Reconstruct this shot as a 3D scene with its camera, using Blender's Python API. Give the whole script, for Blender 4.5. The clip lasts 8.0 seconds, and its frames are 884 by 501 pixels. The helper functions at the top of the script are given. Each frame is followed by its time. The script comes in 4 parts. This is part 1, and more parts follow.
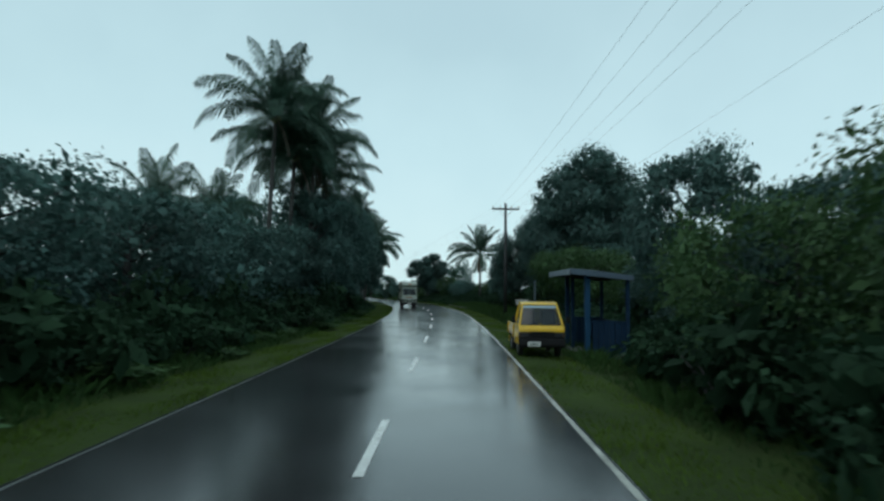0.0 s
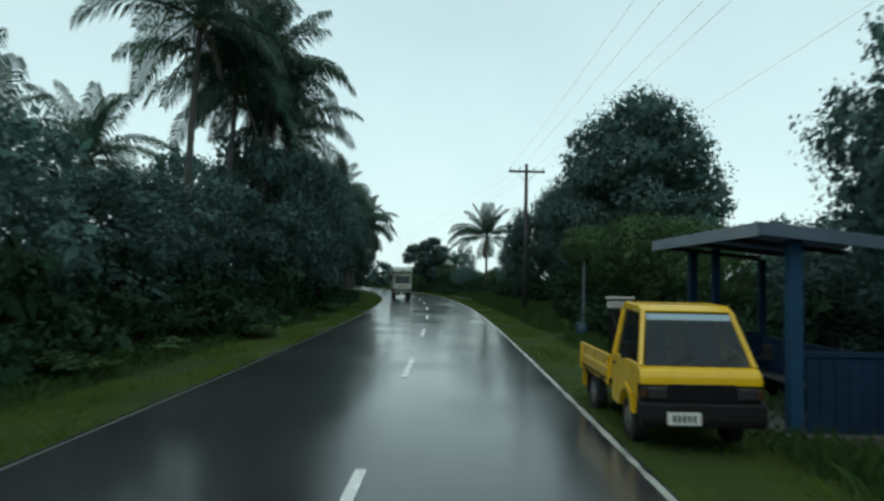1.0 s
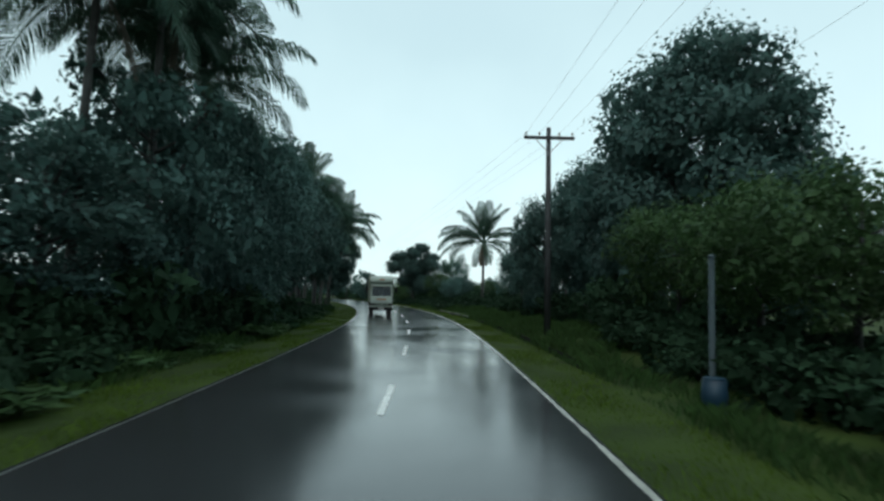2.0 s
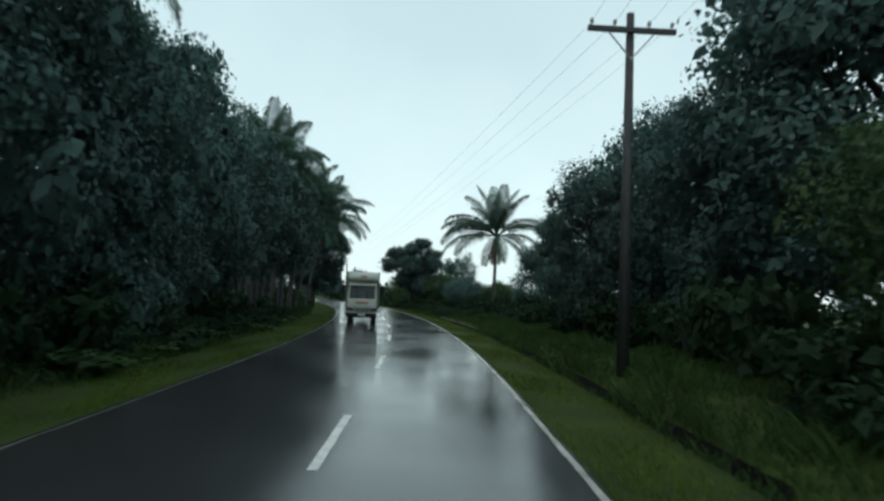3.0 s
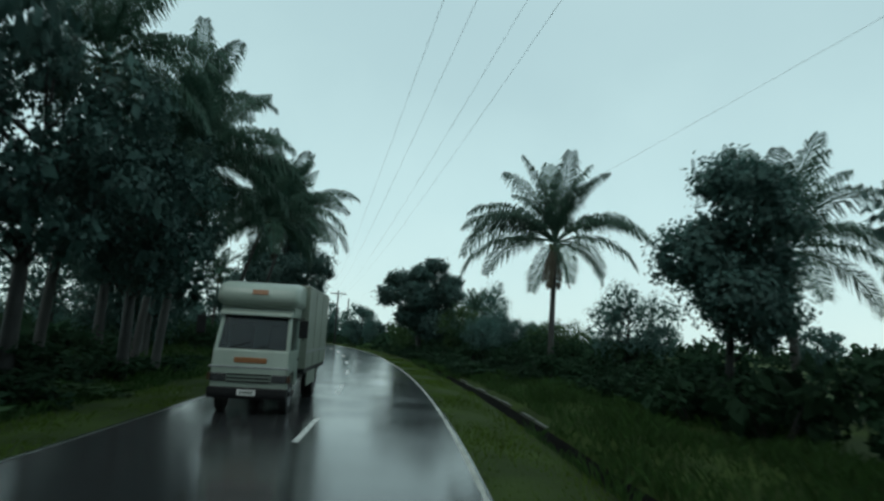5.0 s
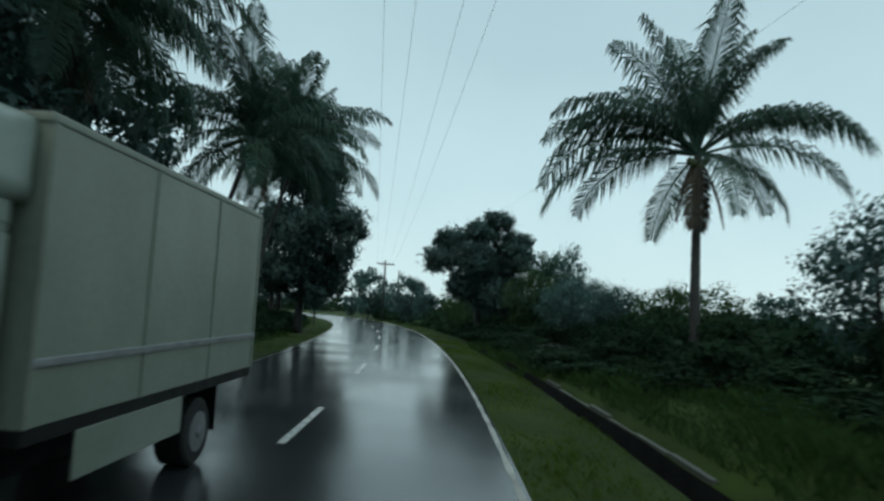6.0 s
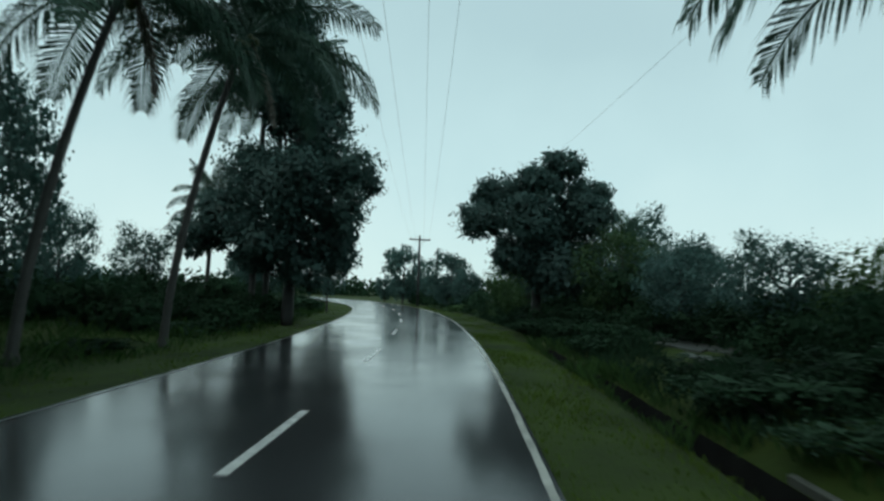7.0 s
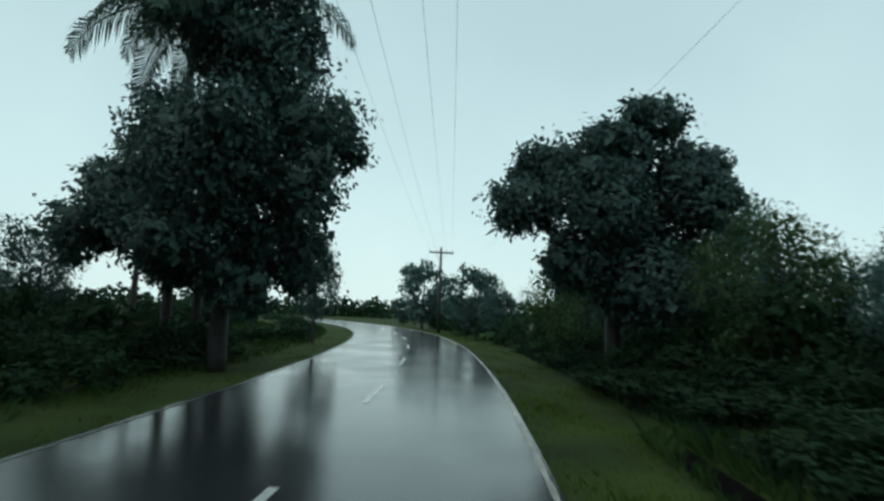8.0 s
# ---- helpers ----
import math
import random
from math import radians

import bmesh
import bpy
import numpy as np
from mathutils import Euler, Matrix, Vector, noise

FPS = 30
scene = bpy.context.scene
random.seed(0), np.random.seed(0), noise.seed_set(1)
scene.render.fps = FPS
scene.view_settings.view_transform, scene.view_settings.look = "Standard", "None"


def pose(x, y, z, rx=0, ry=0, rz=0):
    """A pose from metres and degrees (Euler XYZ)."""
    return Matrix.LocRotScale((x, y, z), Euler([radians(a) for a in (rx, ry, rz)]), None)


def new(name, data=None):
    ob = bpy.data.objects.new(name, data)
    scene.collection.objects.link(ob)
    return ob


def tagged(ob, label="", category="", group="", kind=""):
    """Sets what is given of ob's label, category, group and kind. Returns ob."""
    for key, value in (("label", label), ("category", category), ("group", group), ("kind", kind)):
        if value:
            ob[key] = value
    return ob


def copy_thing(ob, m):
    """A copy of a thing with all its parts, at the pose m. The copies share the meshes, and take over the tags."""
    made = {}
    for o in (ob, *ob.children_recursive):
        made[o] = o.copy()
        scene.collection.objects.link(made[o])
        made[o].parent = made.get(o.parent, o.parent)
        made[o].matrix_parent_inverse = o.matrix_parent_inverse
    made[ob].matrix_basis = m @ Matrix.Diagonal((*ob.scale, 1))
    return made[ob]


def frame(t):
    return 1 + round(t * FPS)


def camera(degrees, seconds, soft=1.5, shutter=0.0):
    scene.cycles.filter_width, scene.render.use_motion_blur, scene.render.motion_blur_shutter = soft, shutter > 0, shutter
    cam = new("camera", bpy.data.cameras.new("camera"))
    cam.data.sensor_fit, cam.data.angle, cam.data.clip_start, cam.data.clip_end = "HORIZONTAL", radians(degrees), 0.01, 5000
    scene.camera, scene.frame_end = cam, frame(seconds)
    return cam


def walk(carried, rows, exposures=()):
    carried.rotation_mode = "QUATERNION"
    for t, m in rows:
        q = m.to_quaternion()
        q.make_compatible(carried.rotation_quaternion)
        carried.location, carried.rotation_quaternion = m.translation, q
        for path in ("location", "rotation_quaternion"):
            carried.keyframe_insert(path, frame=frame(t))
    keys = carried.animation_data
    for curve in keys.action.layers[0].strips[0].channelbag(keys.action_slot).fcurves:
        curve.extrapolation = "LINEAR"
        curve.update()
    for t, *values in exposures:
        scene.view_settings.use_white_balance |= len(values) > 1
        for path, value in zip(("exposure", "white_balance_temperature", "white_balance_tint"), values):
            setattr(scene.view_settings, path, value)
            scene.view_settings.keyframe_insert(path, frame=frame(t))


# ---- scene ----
cam = camera(70.9, 8.0, soft=2.6, shutter=0.25)
PATH = [
    (0, (-0.000, -0.000, 2.066, 93.65, -0.51, 1.78)),
    (0.5, (-0.177, 6.393, 1.983, 92.32, 0.05, 1.86)),
    (1, (-0.330, 12.510, 1.973, 92.62, -1.11, 1.83)),
    (1.5, (-0.415, 18.180, 1.940, 94.83, -0.91, 2.03)),
    (2, (-0.594, 24.270, 1.918, 93.75, -1.04, 0.91)),
    (2.2, (-0.614, 26.756, 1.967, 94.03, -1.47, 1.25)),
    (3.3, (-0.471, 39.783, 1.896, 94.02, -2.56, 1.26)),
    (3.5, (-0.370, 42.088, 1.941, 95.17, -2.39, 1.27)),
    (3.7, (-0.359, 44.301, 1.936, 94.51, -0.94, 0.78)),
    (4, (-0.576, 47.376, 1.943, 96.45, -2.28, 0.25)),
    (4.2, (-0.588, 49.593, 1.920, 96.51, -1.54, 1.67)),
    (5.3, (-1.327, 62.762, 2.002, 98.08, -3.55, 3.70)),
    (5.5, (-1.558, 65.464, 1.925, 97.37, -3.24, 4.78)),
    (5.7, (-1.763, 67.588, 1.937, 96.04, -4.56, 6.03)),
    (6, (-2.110, 70.793, 1.874, 95.35, -2.83, 8.75)),
    (6.5, (-2.952, 76.595, 1.903, 93.84, -2.52, 11.06)),
    (7, (-3.822, 82.528, 1.711, 93.69, -1.73, 12.99)),
    (7.5, (-4.828, 88.161, 1.807, 93.48, 0.19, 13.71)),
    (8, (-6.072, 93.382, 1.892, 95.54, -1.98, 15.61)),
]
EXPOSURE = [(0.0, 0.06, 6300, 9), (0.5, 0.3, 6500, 17), (1.0, 0.28, 6700, 10), (2.0, 0.38, 6600, 12), (3.5, 0.3, 6800, 15), (4.0, 0.41, 6600, 12),
            (5.5, -0.08, 6500, 5), (6.0, 0.0, 6400, 10), (6.5, 0.05, 6500, 6), (7.5, 0.0, 6500, 7), (8.0, 0.1, 6600, 9)]
walk(cam, [(t, pose(*p)) for t, p in PATH], EXPOSURE)

# ---- overcast rainy daylight ----
world = bpy.data.worlds.new("rain_sky")
scene.world = world
world.use_nodes = True
wn, wl = world.node_tree.nodes, world.node_tree.links
wn.clear()
w_out = wn.new("ShaderNodeOutputWorld")
w_bg = wn.new("ShaderNodeBackground")
w_bg.inputs["Strength"].default_value = 0.1
w_sky = wn.new("ShaderNodeTexSky")
w_sky.sky_type = "NISHITA"
w_sky.sun_disc = False
w_sky.sun_elevation, w_sky.sun_rotation = radians(55), radians(20)
w_co = wn.new("ShaderNodeTexCoord")
w_noise = wn.new("ShaderNodeTexNoise")
w_noise.inputs["Scale"].default_value = 1.7
w_noise.inputs["Detail"].default_value = 5
w_sep = wn.new("ShaderNodeSeparateXYZ")
w_lift = wn.new("ShaderNodeMath")
w_lift.operation = "MULTIPLY_ADD"
w_lift.inputs[1].default_value = 0.95
w_part = wn.new("ShaderNodeMath")
w_part.operation = "MULTIPLY"
w_part.inputs[1].default_value = 0.62
w_ramp = wn.new("ShaderNodeValToRGB")  # bright low cloud, heavier and darker rain cloud overhead
for pos, colour in ((0.27, (6.7, 8.7, 8.8, 1)), (0.44, (5.6, 7.7, 8.0, 1)), (0.62, (4.7, 6.6, 7.0, 1)), (0.78, (4.3, 6.1, 6.6, 1))):
    e = w_ramp.color_ramp.elements.new(pos)
    e.color = colour
w_ramp.color_ramp.elements.remove(w_ramp.color_ramp.elements[0])
w_ramp.color_ramp.elements.remove(w_ramp.color_ramp.elements[len(w_ramp.color_ramp.elements) - 1])
w_mix = wn.new("ShaderNodeMix")
w_mix.data_type = "RGBA"
w_mix.inputs["Factor"].default_value = 0.93
wl.new(w_co.outputs["Generated"], w_noise.inputs["Vector"])
wl.new(w_co.outputs["Generated"], w_sep.inputs["Vector"])
wl.new(w_noise.outputs["Fac"], w_lift.inputs[0])
wl.new(w_sep.outputs["Z"], w_lift.inputs[2])
wl.new(w_lift.outputs[0], w_part.inputs[0])
wl.new(w_part.outputs[0], w_ramp.inputs["Fac"])
wl.new(w_sky.outputs["Color"], w_mix.inputs["A"])
wl.new(w_ramp.outputs["Color"], w_mix.inputs["B"])
wl.new(w_mix.outputs["Result"], w_bg.inputs["Color"])
wl.new(w_bg.outputs["Background"], w_out.inputs["Surface"])

sun_data = bpy.data.lights.new("sun", "SUN")
sun_data.energy, sun_data.angle, sun_data.color = 0.5, radians(40), (1.0, 0.97, 0.93)
sun = new("sun", sun_data)
sun.matrix_world = pose(0, 0, 60, 35, 0, -20)


# ---- materials ----
def material(name, colour, rough, metal=0.0, vary=0.25, grain=6.0, bump=0.15, fine=60.0, spec=0.5, second=None, rnd=0.0, island=0.0, coat=0.0, thin=0.0):
    """Principled surface with two scales of variation: blotches and fine grain, and a light relief."""
    m = bpy.data.materials.new(name)
    m.use_nodes = True
    n, l = m.node_tree.nodes, m.node_tree.links
    b = n["Principled BSDF"]
    b.inputs["Metallic"].default_value = metal
    b.inputs["Specular IOR Level"].default_value = spec
    b.inputs["Coat Weight"].default_value = coat
    co = n.new("ShaderNodeTexCoord")
    big, small = n.new("ShaderNodeTexNoise"), n.new("ShaderNodeTexNoise")
    for t, s, d in ((big, grain, 4), (small, fine, 3)):
        t.inputs["Scale"].default_value, t.inputs["Detail"].default_value = s, d
        l.new(co.outputs["Object"], t.inputs["Vector"])
    mix = n.new("ShaderNodeMix")
    mix.data_type = "RGBA"
    c2 = second or tuple(c * (1 - vary) for c in colour)
    mix.inputs["A"].default_value = (*colour, 1)
    mix.inputs["B"].default_value = (*c2, 1)
    fac = n.new("ShaderNodeMath")
    fac.operation = "MULTIPLY_ADD"
    fac.use_clamp = True
    fac.inputs[1].default_value, fac.inputs[2].default_value = 2.2, -0.6
    l.new(big.outputs["Fac"], fac.inputs[0])
    l.new(fac.outputs[0], mix.inputs["Factor"])
    hue = n.new("ShaderNodeHueSaturation")
    l.new(mix.outputs["Result"], hue.inputs["Color"])
    val = n.new("ShaderNodeMath")
    val.operation = "MULTIPLY_ADD"
    val.inputs[1].default_value, val.inputs[2].default_value = vary * 1.2, 1 - vary * 0.6
    l.new(small.outputs["Fac"], val.inputs[0])
    last = val
    for amount, node, out in ((rnd, "ShaderNodeObjectInfo", "Random"), (island, "ShaderNodeNewGeometry", "Random Per Island")):
        if amount:
            src, mul, prod = n.new(node), n.new("ShaderNodeMath"), n.new("ShaderNodeMath")
            mul.operation, prod.operation = "MULTIPLY_ADD", "MULTIPLY"
            mul.inputs[1].default_value, mul.inputs[2].default_value = 2 * amount, 1 - amount
            l.new(src.outputs[out], mul.inputs[0])
            l.new(mul.outputs[0], prod.inputs[0])
            l.new(last.outputs[0], prod.inputs[1])
            last = prod
    l.new(last.outputs[0], hue.inputs["Value"])
    l.new(hue.outputs["Color"], b.inputs["Base Color"])
    r = n.new("ShaderNodeMath")
    r.operation = "MULTIPLY_ADD"
    r.use_clamp = True
    r.inputs[1].default_value, r.inputs[2].default_value = 0.3, rough - 0.15
    l.new(big.outputs["Fac"], r.inputs[0])
    l.new(r.outputs[0], b.inputs["Roughness"])
    if bump:
        bp = n.new("ShaderNodeBump")
        bp.inputs["Strength"].default_value, bp.inputs["Distance"].default_value = bump, 0.02
        l.new(small.outputs["Fac"], bp.inputs["Height"])
        l.new(bp.outputs["Normal"], b.inputs["Normal"])
    if thin:  # leaves let some of the daylight through
        tr, ms = n.new("ShaderNodeBsdfTranslucent"), n.new("ShaderNodeMixShader")
        ms.inputs["Fac"].default_value = thin
        l.new(hue.outputs["Color"], tr.inputs["Color"])
        l.new(b.outputs["BSDF"], ms.inputs[1])
        l.new(tr.outputs["BSDF"], ms.inputs[2])
        l.new(ms.outputs["Shader"], n["Material Output"].inputs["Surface"])
    return m


def asphalt():
    """Rain-wet asphalt: dark aggregate under a film of water of uneven thickness."""
    m = bpy.data.materials.new("wet_asphalt")
    m.use_nodes = True
    n, l = m.node_tree.nodes, m.node_tree.links
    b = n["Principled BSDF"]
    co = n.new("ShaderNodeTexCoord")
    patch, stone, ripple = (n.new("ShaderNodeTexNoise") for _ in range(3))
    for t, s, d in ((patch, 0.35, 5), (stone, 90, 2), (ripple, 7, 3)):
        t.inputs["Scale"].default_value, t.inputs["Detail"].default_value = s, d
        l.new(co.outputs["Object"], t.inputs["Vector"])
    ramp = n.new("ShaderNodeValToRGB")
    ramp.color_ramp.elements[0].position, ramp.color_ramp.elements[0].color = 0.3, (0.018, 0.019, 0.02, 1)
    ramp.color_ramp.elements[1].position, ramp.color_ramp.elements[1].color = 0.75, (0.05, 0.052, 0.054, 1)
    l.new(stone.outputs["Fac"], ramp.inputs["Fac"])
    l.new(ramp.outputs["Color"], b.inputs["Base Color"])
    rr = n.new("ShaderNodeMapRange")
    rr.inputs["From Min"].default_value, rr.inputs["From Max"].default_value = 0.35, 0.65
    rr.inputs["To Min"].default_value, rr.inputs["To Max"].default_value = 0.11, 0.21
    l.new(patch.outputs["Fac"], rr.inputs["Value"])
    l.new(rr.outputs["Result"], b.inputs["Roughness"])
    b.inputs["IOR"].default_value = 1.6
    bump1, bump2 = n.new("ShaderNodeBump"), n.new("ShaderNodeBump")
    bump1.inputs["Strength"].default_value, bump1.inputs["Distance"].default_value = 0.10, 0.004
    bump2.inputs["Strength"].default_value, bump2.inputs["Distance"].default_value = 0.06, 0.02
    l.new(stone.outputs["Fac"], bump1.inputs["Height"])
    l.new(ripple.outputs["Fac"], bump2.inputs["Height"])
    l.new(bump1.outputs["Normal"], bump2.inputs["Normal"])
    l.new(bump2.outputs["Normal"], b.inputs["Normal"])
    return m


def glass(name, tint):
    m = bpy.data.materials.new(name)
    m.use_nodes = True
    b = m.node_tree.nodes["Principled BSDF"]
    b.inputs["Base Color"].default_value = (*tint, 1)
    b.inputs["Roughness"].default_value = 0.05
    b.inputs["Transmission Weight"].default_value = 0.85
    b.inputs["IOR"].default_value = 1.45
    return m


M_ASPHALT = asphalt()
M_LINE_DIM = material("grimy_road_paint", (0.13, 0.14, 0.125), 0.4, vary=0.6, grain=1.2, fine=20, second=(0.05, 0.055, 0.05))
M_EDGE = material("worn_edge_paint", (0.55, 0.55, 0.49), 0.4, vary=0.5, grain=1.6, fine=18, second=(0.2, 0.2, 0.17))
# near-black colour for the faces inside the drain
M_DRAIN = material("near_black_drain", (0.007, 0.007, 0.006), 0.95, vary=0.4, grain=1.5, fine=15, bump=0.4, spec=0.1)
M_LINE = material("road_paint", (0.8, 0.8, 0.76), 0.28, vary=0.35, grain=3, fine=40)
M_SOIL = material("grassy_soil", (0.042, 0.068, 0.011), 0.95, vary=0.4, grain=0.5, fine=12, second=(0.022, 0.034, 0.012), bump=0.4, spec=0.15)
M_GRASS = material("wet_grass", (0.085, 0.14, 0.014), 0.65, vary=0.3, grain=0.4, second=(0.06, 0.104, 0.013), island=0.3, bump=0, spec=0.25, thin=0.25)
M_WEED = material("rank_weeds", (0.036, 0.082, 0.02), 0.75, vary=0.3, grain=0.4, second=(0.03, 0.06, 0.017), island=0.25, bump=0, spec=0.2, thin=0.25)
M_LEAF = material("broad_leaf", (0.069, 0.132, 0.114), 0.6, vary=0.3, grain=0.8, second=(0.055, 0.114, 0.1), rnd=0.2, island=0.18, bump=0, spec=0.3, thin=0.3)
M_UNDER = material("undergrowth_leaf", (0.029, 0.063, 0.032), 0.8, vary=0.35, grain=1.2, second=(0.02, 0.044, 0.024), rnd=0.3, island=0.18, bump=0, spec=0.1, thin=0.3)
# leaf for the farther trees: rain haze is put into its colour
M_LEAF_HAZE = material("hazed_leaf", (0.07, 0.135, 0.117), 0.6, vary=0.3, grain=0.8, second=(0.059, 0.119, 0.106), rnd=0.2, island=0.18, bump=0, spec=0.3, thin=0.3)
M_LEAF_PALE = material("pale_green_leaf", (0.056, 0.112, 0.034), 0.65, vary=0.3, grain=0.8, second=(0.04, 0.088, 0.034), rnd=0.2, island=0.18, bump=0, spec=0.3, thin=0.3)
M_FROND = material("palm_leaflet", (0.042, 0.088, 0.066), 0.6, vary=0.3, grain=1.5, second=(0.05, 0.09, 0.06), rnd=0.25, island=0.25, bump=0, spec=0.15, thin=0.22)
M_FROND_DRY = material("dry_frond", (0.07, 0.062, 0.042), 0.7, vary=0.3, grain=2, rnd=0.2, island=0.2, bump=0)
M_BARK = material("wet_bark", (0.022, 0.021, 0.02), 0.6, vary=0.45, grain=3, fine=25, bump=0.6)
M_PALMBARK = material("palm_bark", (0.055, 0.054, 0.05), 0.65, vary=0.4, grain=2, fine=14, bump=0.6)
M_NUT = material("green_coconut", (0.07, 0.09, 0.03), 0.5, vary=0.3)
M_CONCRETE = material("mossy_damp_concrete", (0.095, 0.1, 0.08), 0.65, vary=0.4, grain=1.2, fine=30, bump=0.3)
M_POOL = material("muddy_water", (0.12, 0.13, 0.12), 0.35, vary=0.3, grain=2, fine=14, bump=0.05)
M_TIMBER = material("weathered_timber", (0.045, 0.046, 0.048), 0.7, vary=0.4, grain=2, fine=20, bump=0.4)
M_WIRE = material("cable", (0.03, 0.03, 0.03), 0.5, vary=0.1)
M_PORCELAIN = material("porcelain", (0.35, 0.33, 0.3), 0.25, vary=0.1)
M_GREYMETAL = material("galvanised_steel", (0.4, 0.41, 0.42), 0.45, metal=0.8, vary=0.25)
M_YELLOW = material("yellow_paint", (0.78, 0.47, 0.012), 0.3, vary=0.15, grain=2, fine=30, bump=0.02, coat=0.4)
M_BLACK = material("black_plastic", (0.009, 0.009, 0.01), 0.6, vary=0.25, spec=0.25)
M_TYRE = material("tyre_rubber", (0.018, 0.018, 0.018), 0.75, vary=0.3, fine=40, bump=0.4)
M_RIM = material("dull_rim", (0.32, 0.32, 0.33), 0.4, metal=0.8, vary=0.3)
M_GLASS = glass("vehicle_glass", (0.06, 0.085, 0.1))
M_CABIN = material("cabin_trim", (0.04, 0.04, 0.042), 0.7, vary=0.3)
M_AMBER = material("amber_lens", (0.75, 0.26, 0.03), 0.2, vary=0.1)
M_PLATE = material("plate_white", (0.75, 0.75, 0.73), 0.4, vary=0.1)
M_PLATEBAR = material("plate_bars", (0.05, 0.08, 0.06), 0.5, vary=0.1)
M_RACK = material("weathered_white_paint", (0.42, 0.42, 0.41), 0.55, vary=0.35, grain=2, fine=18)
M_FASCIA = material("pale_blue_grey_sheet", (0.2, 0.245, 0.29), 0.5, vary=0.35, grain=1, fine=12)
# blue of the shed's pier, brighter than that of its boards
M_PIER = material("brighter_blue_paint", (0.01, 0.06, 0.13), 0.7, vary=0.3, grain=1.5, fine=18, spec=0.3)
M_VISOR = material("sun_strip", (0.33, 0.45, 0.5), 0.3, vary=0.1)
M_WHITE = material("cream_truck_paint", (0.36, 0.42, 0.36), 0.4, vary=0.18, grain=1.5, fine=20, bump=0.02, coat=0.3)
M_BOX = material("grey_green_panel", (0.28, 0.31, 0.25), 0.45, vary=0.25, grain=0.8, fine=16, bump=0.03)
M_LAMPDARK = material("smoked_lens", (0.035, 0.036, 0.038), 0.25, vary=0.1)
M_AMBERDARK = material("dull_amber_lens", (0.07, 0.03, 0.012), 0.35, vary=0.1)
M_ORANGE = material("faded_orange_badge", (0.32, 0.13, 0.05), 0.4, vary=0.2)
M_BLUE = material("blue_paint", (0.004, 0.027, 0.066), 0.8, vary=0.3, grain=1.5, fine=18, spec=0.3)
M_POST = material("grey_blue_paint", (0.018, 0.038, 0.044), 0.6, vary=0.3)
M_BLUEDRUM = material("blue_plastic", (0.006, 0.034, 0.062), 0.5, vary=0.25, grain=3)
M_BLUEGREY = material("blue_grey_roof_sheet", (0.1, 0.14, 0.19), 0.5, metal=0.2, vary=0.35, grain=1, fine=12)

# ---- the road's line: heading in degrees, turning left, by metres along it ----
ROAD_X, LINE_R = -0.98, 2.93
S0, S1, STEP = -70.0, 330.0, 0.5
_s = np.arange(S0, S1 + STEP, STEP)
_h = np.radians(np.interp(_s, [-70, -10, 5, 20, 35, 50, 65, 80, 95, 110, 125, 140, 160, 190, 330],
                          [0, 0, 0.93, 0.97, 1.79, 3.22, 6.04, 9.49, 12.37, 14.8, 18.5, 24, 34, 48, 60]))
_cx = np.concatenate([[0], np.cumsum(-np.sin(_h[:-1]) * STEP)])
_cy = np.concatenate([[0], np.cumsum(np.cos(_h[:-1]) * STEP)])
_i0 = int(round((-10 - S0) / STEP))
_cx, _cy = _cx - _cx[_i0] + ROAD_X, _cy - _cy[_i0] - 10


def heading(s):
    return float(np.interp(s, _s, _h))


def at(s, d, z=0.0):
    """The place s metres along the road and d metres to the right of its middle."""
    h = heading(s)
    return Vector((float(np.interp(s, _s, _cx)) + d * math.cos(h), float(np.interp(s, _s, _cy)) + d * math.sin(h), z))


def road_sd(x, y):
    """Metres along the road and to its right, of a place."""
    i = int(np.argmin((_cx - x) ** 2 + (_cy - y) ** 2))
    dx, dy, h = x - _cx[i], y - _cy[i], _h[i]
    return float(_s[i] - dx * math.sin(h) + dy * math.cos(h)), float(dx * math.cos(h) + dy * math.sin(h))


def lay(s, d, z=0.0, turn=0.0, scale=(1, 1, 1)):
    """A pose on the road's line: its y axis runs along the road."""
    p = at(s, d, z)
    return pose(p.x, p.y, p.z, 0, 0, math.degrees(heading(s)) + turn) @ Matrix.Diagonal((*scale, 1))


def edge_left(s):
    """Metres from the middle of the road to its left edge, which narrows along the way."""
    return float(np.interp(s, [0, 50, 95], [3.66, 3.58, 3.42]))


def ditch_depth(s, d):
    """The open drain on the right, 0.6 m wide."""
    run = min(1, max(0, (s - 41) / 3)) * min(1, max(0, (104 - s) / 4))
    return 0.65 * run if 4.95 < d < 5.48 else 0.0


def ground_z(s, d):
    a = abs(d)
    z = -0.06
    if a > 3.6:
        z = -0.06 - 0.10 * min(1, (a - 3.6) / 1.5)
    if d < -6:
        z += 0.35 * min(1, (-d - 6) / 5)
    if d > 5.45:  # the bank behind the drain stands higher than the verge
        z += 0.38 * min(1, max(0, (s - 41) / 5)) * min(1, max(0, (118 - s) / 12)) * min(1, (d - 5.45) / 1.2)
    z += 0.05 * noise.noise(Vector((s * 0.35, d * 0.35, 3))) * min(1, max(0, (a - 3.2) / 1.5))
    return z


# ---- builders ----
def part(name, bm, mat, parent=None, label="", smooth=False):
    me = bpy.data.meshes.new(name)
    if smooth:
        for f in bm.faces:
            f.smooth = True
    bm.to_mesh(me)
    bm.free()
    me.materials.append(mat)
    ob = new(name, me)
    if parent:
        ob.parent = parent
    if label:
        ob["label"] = label
    return ob


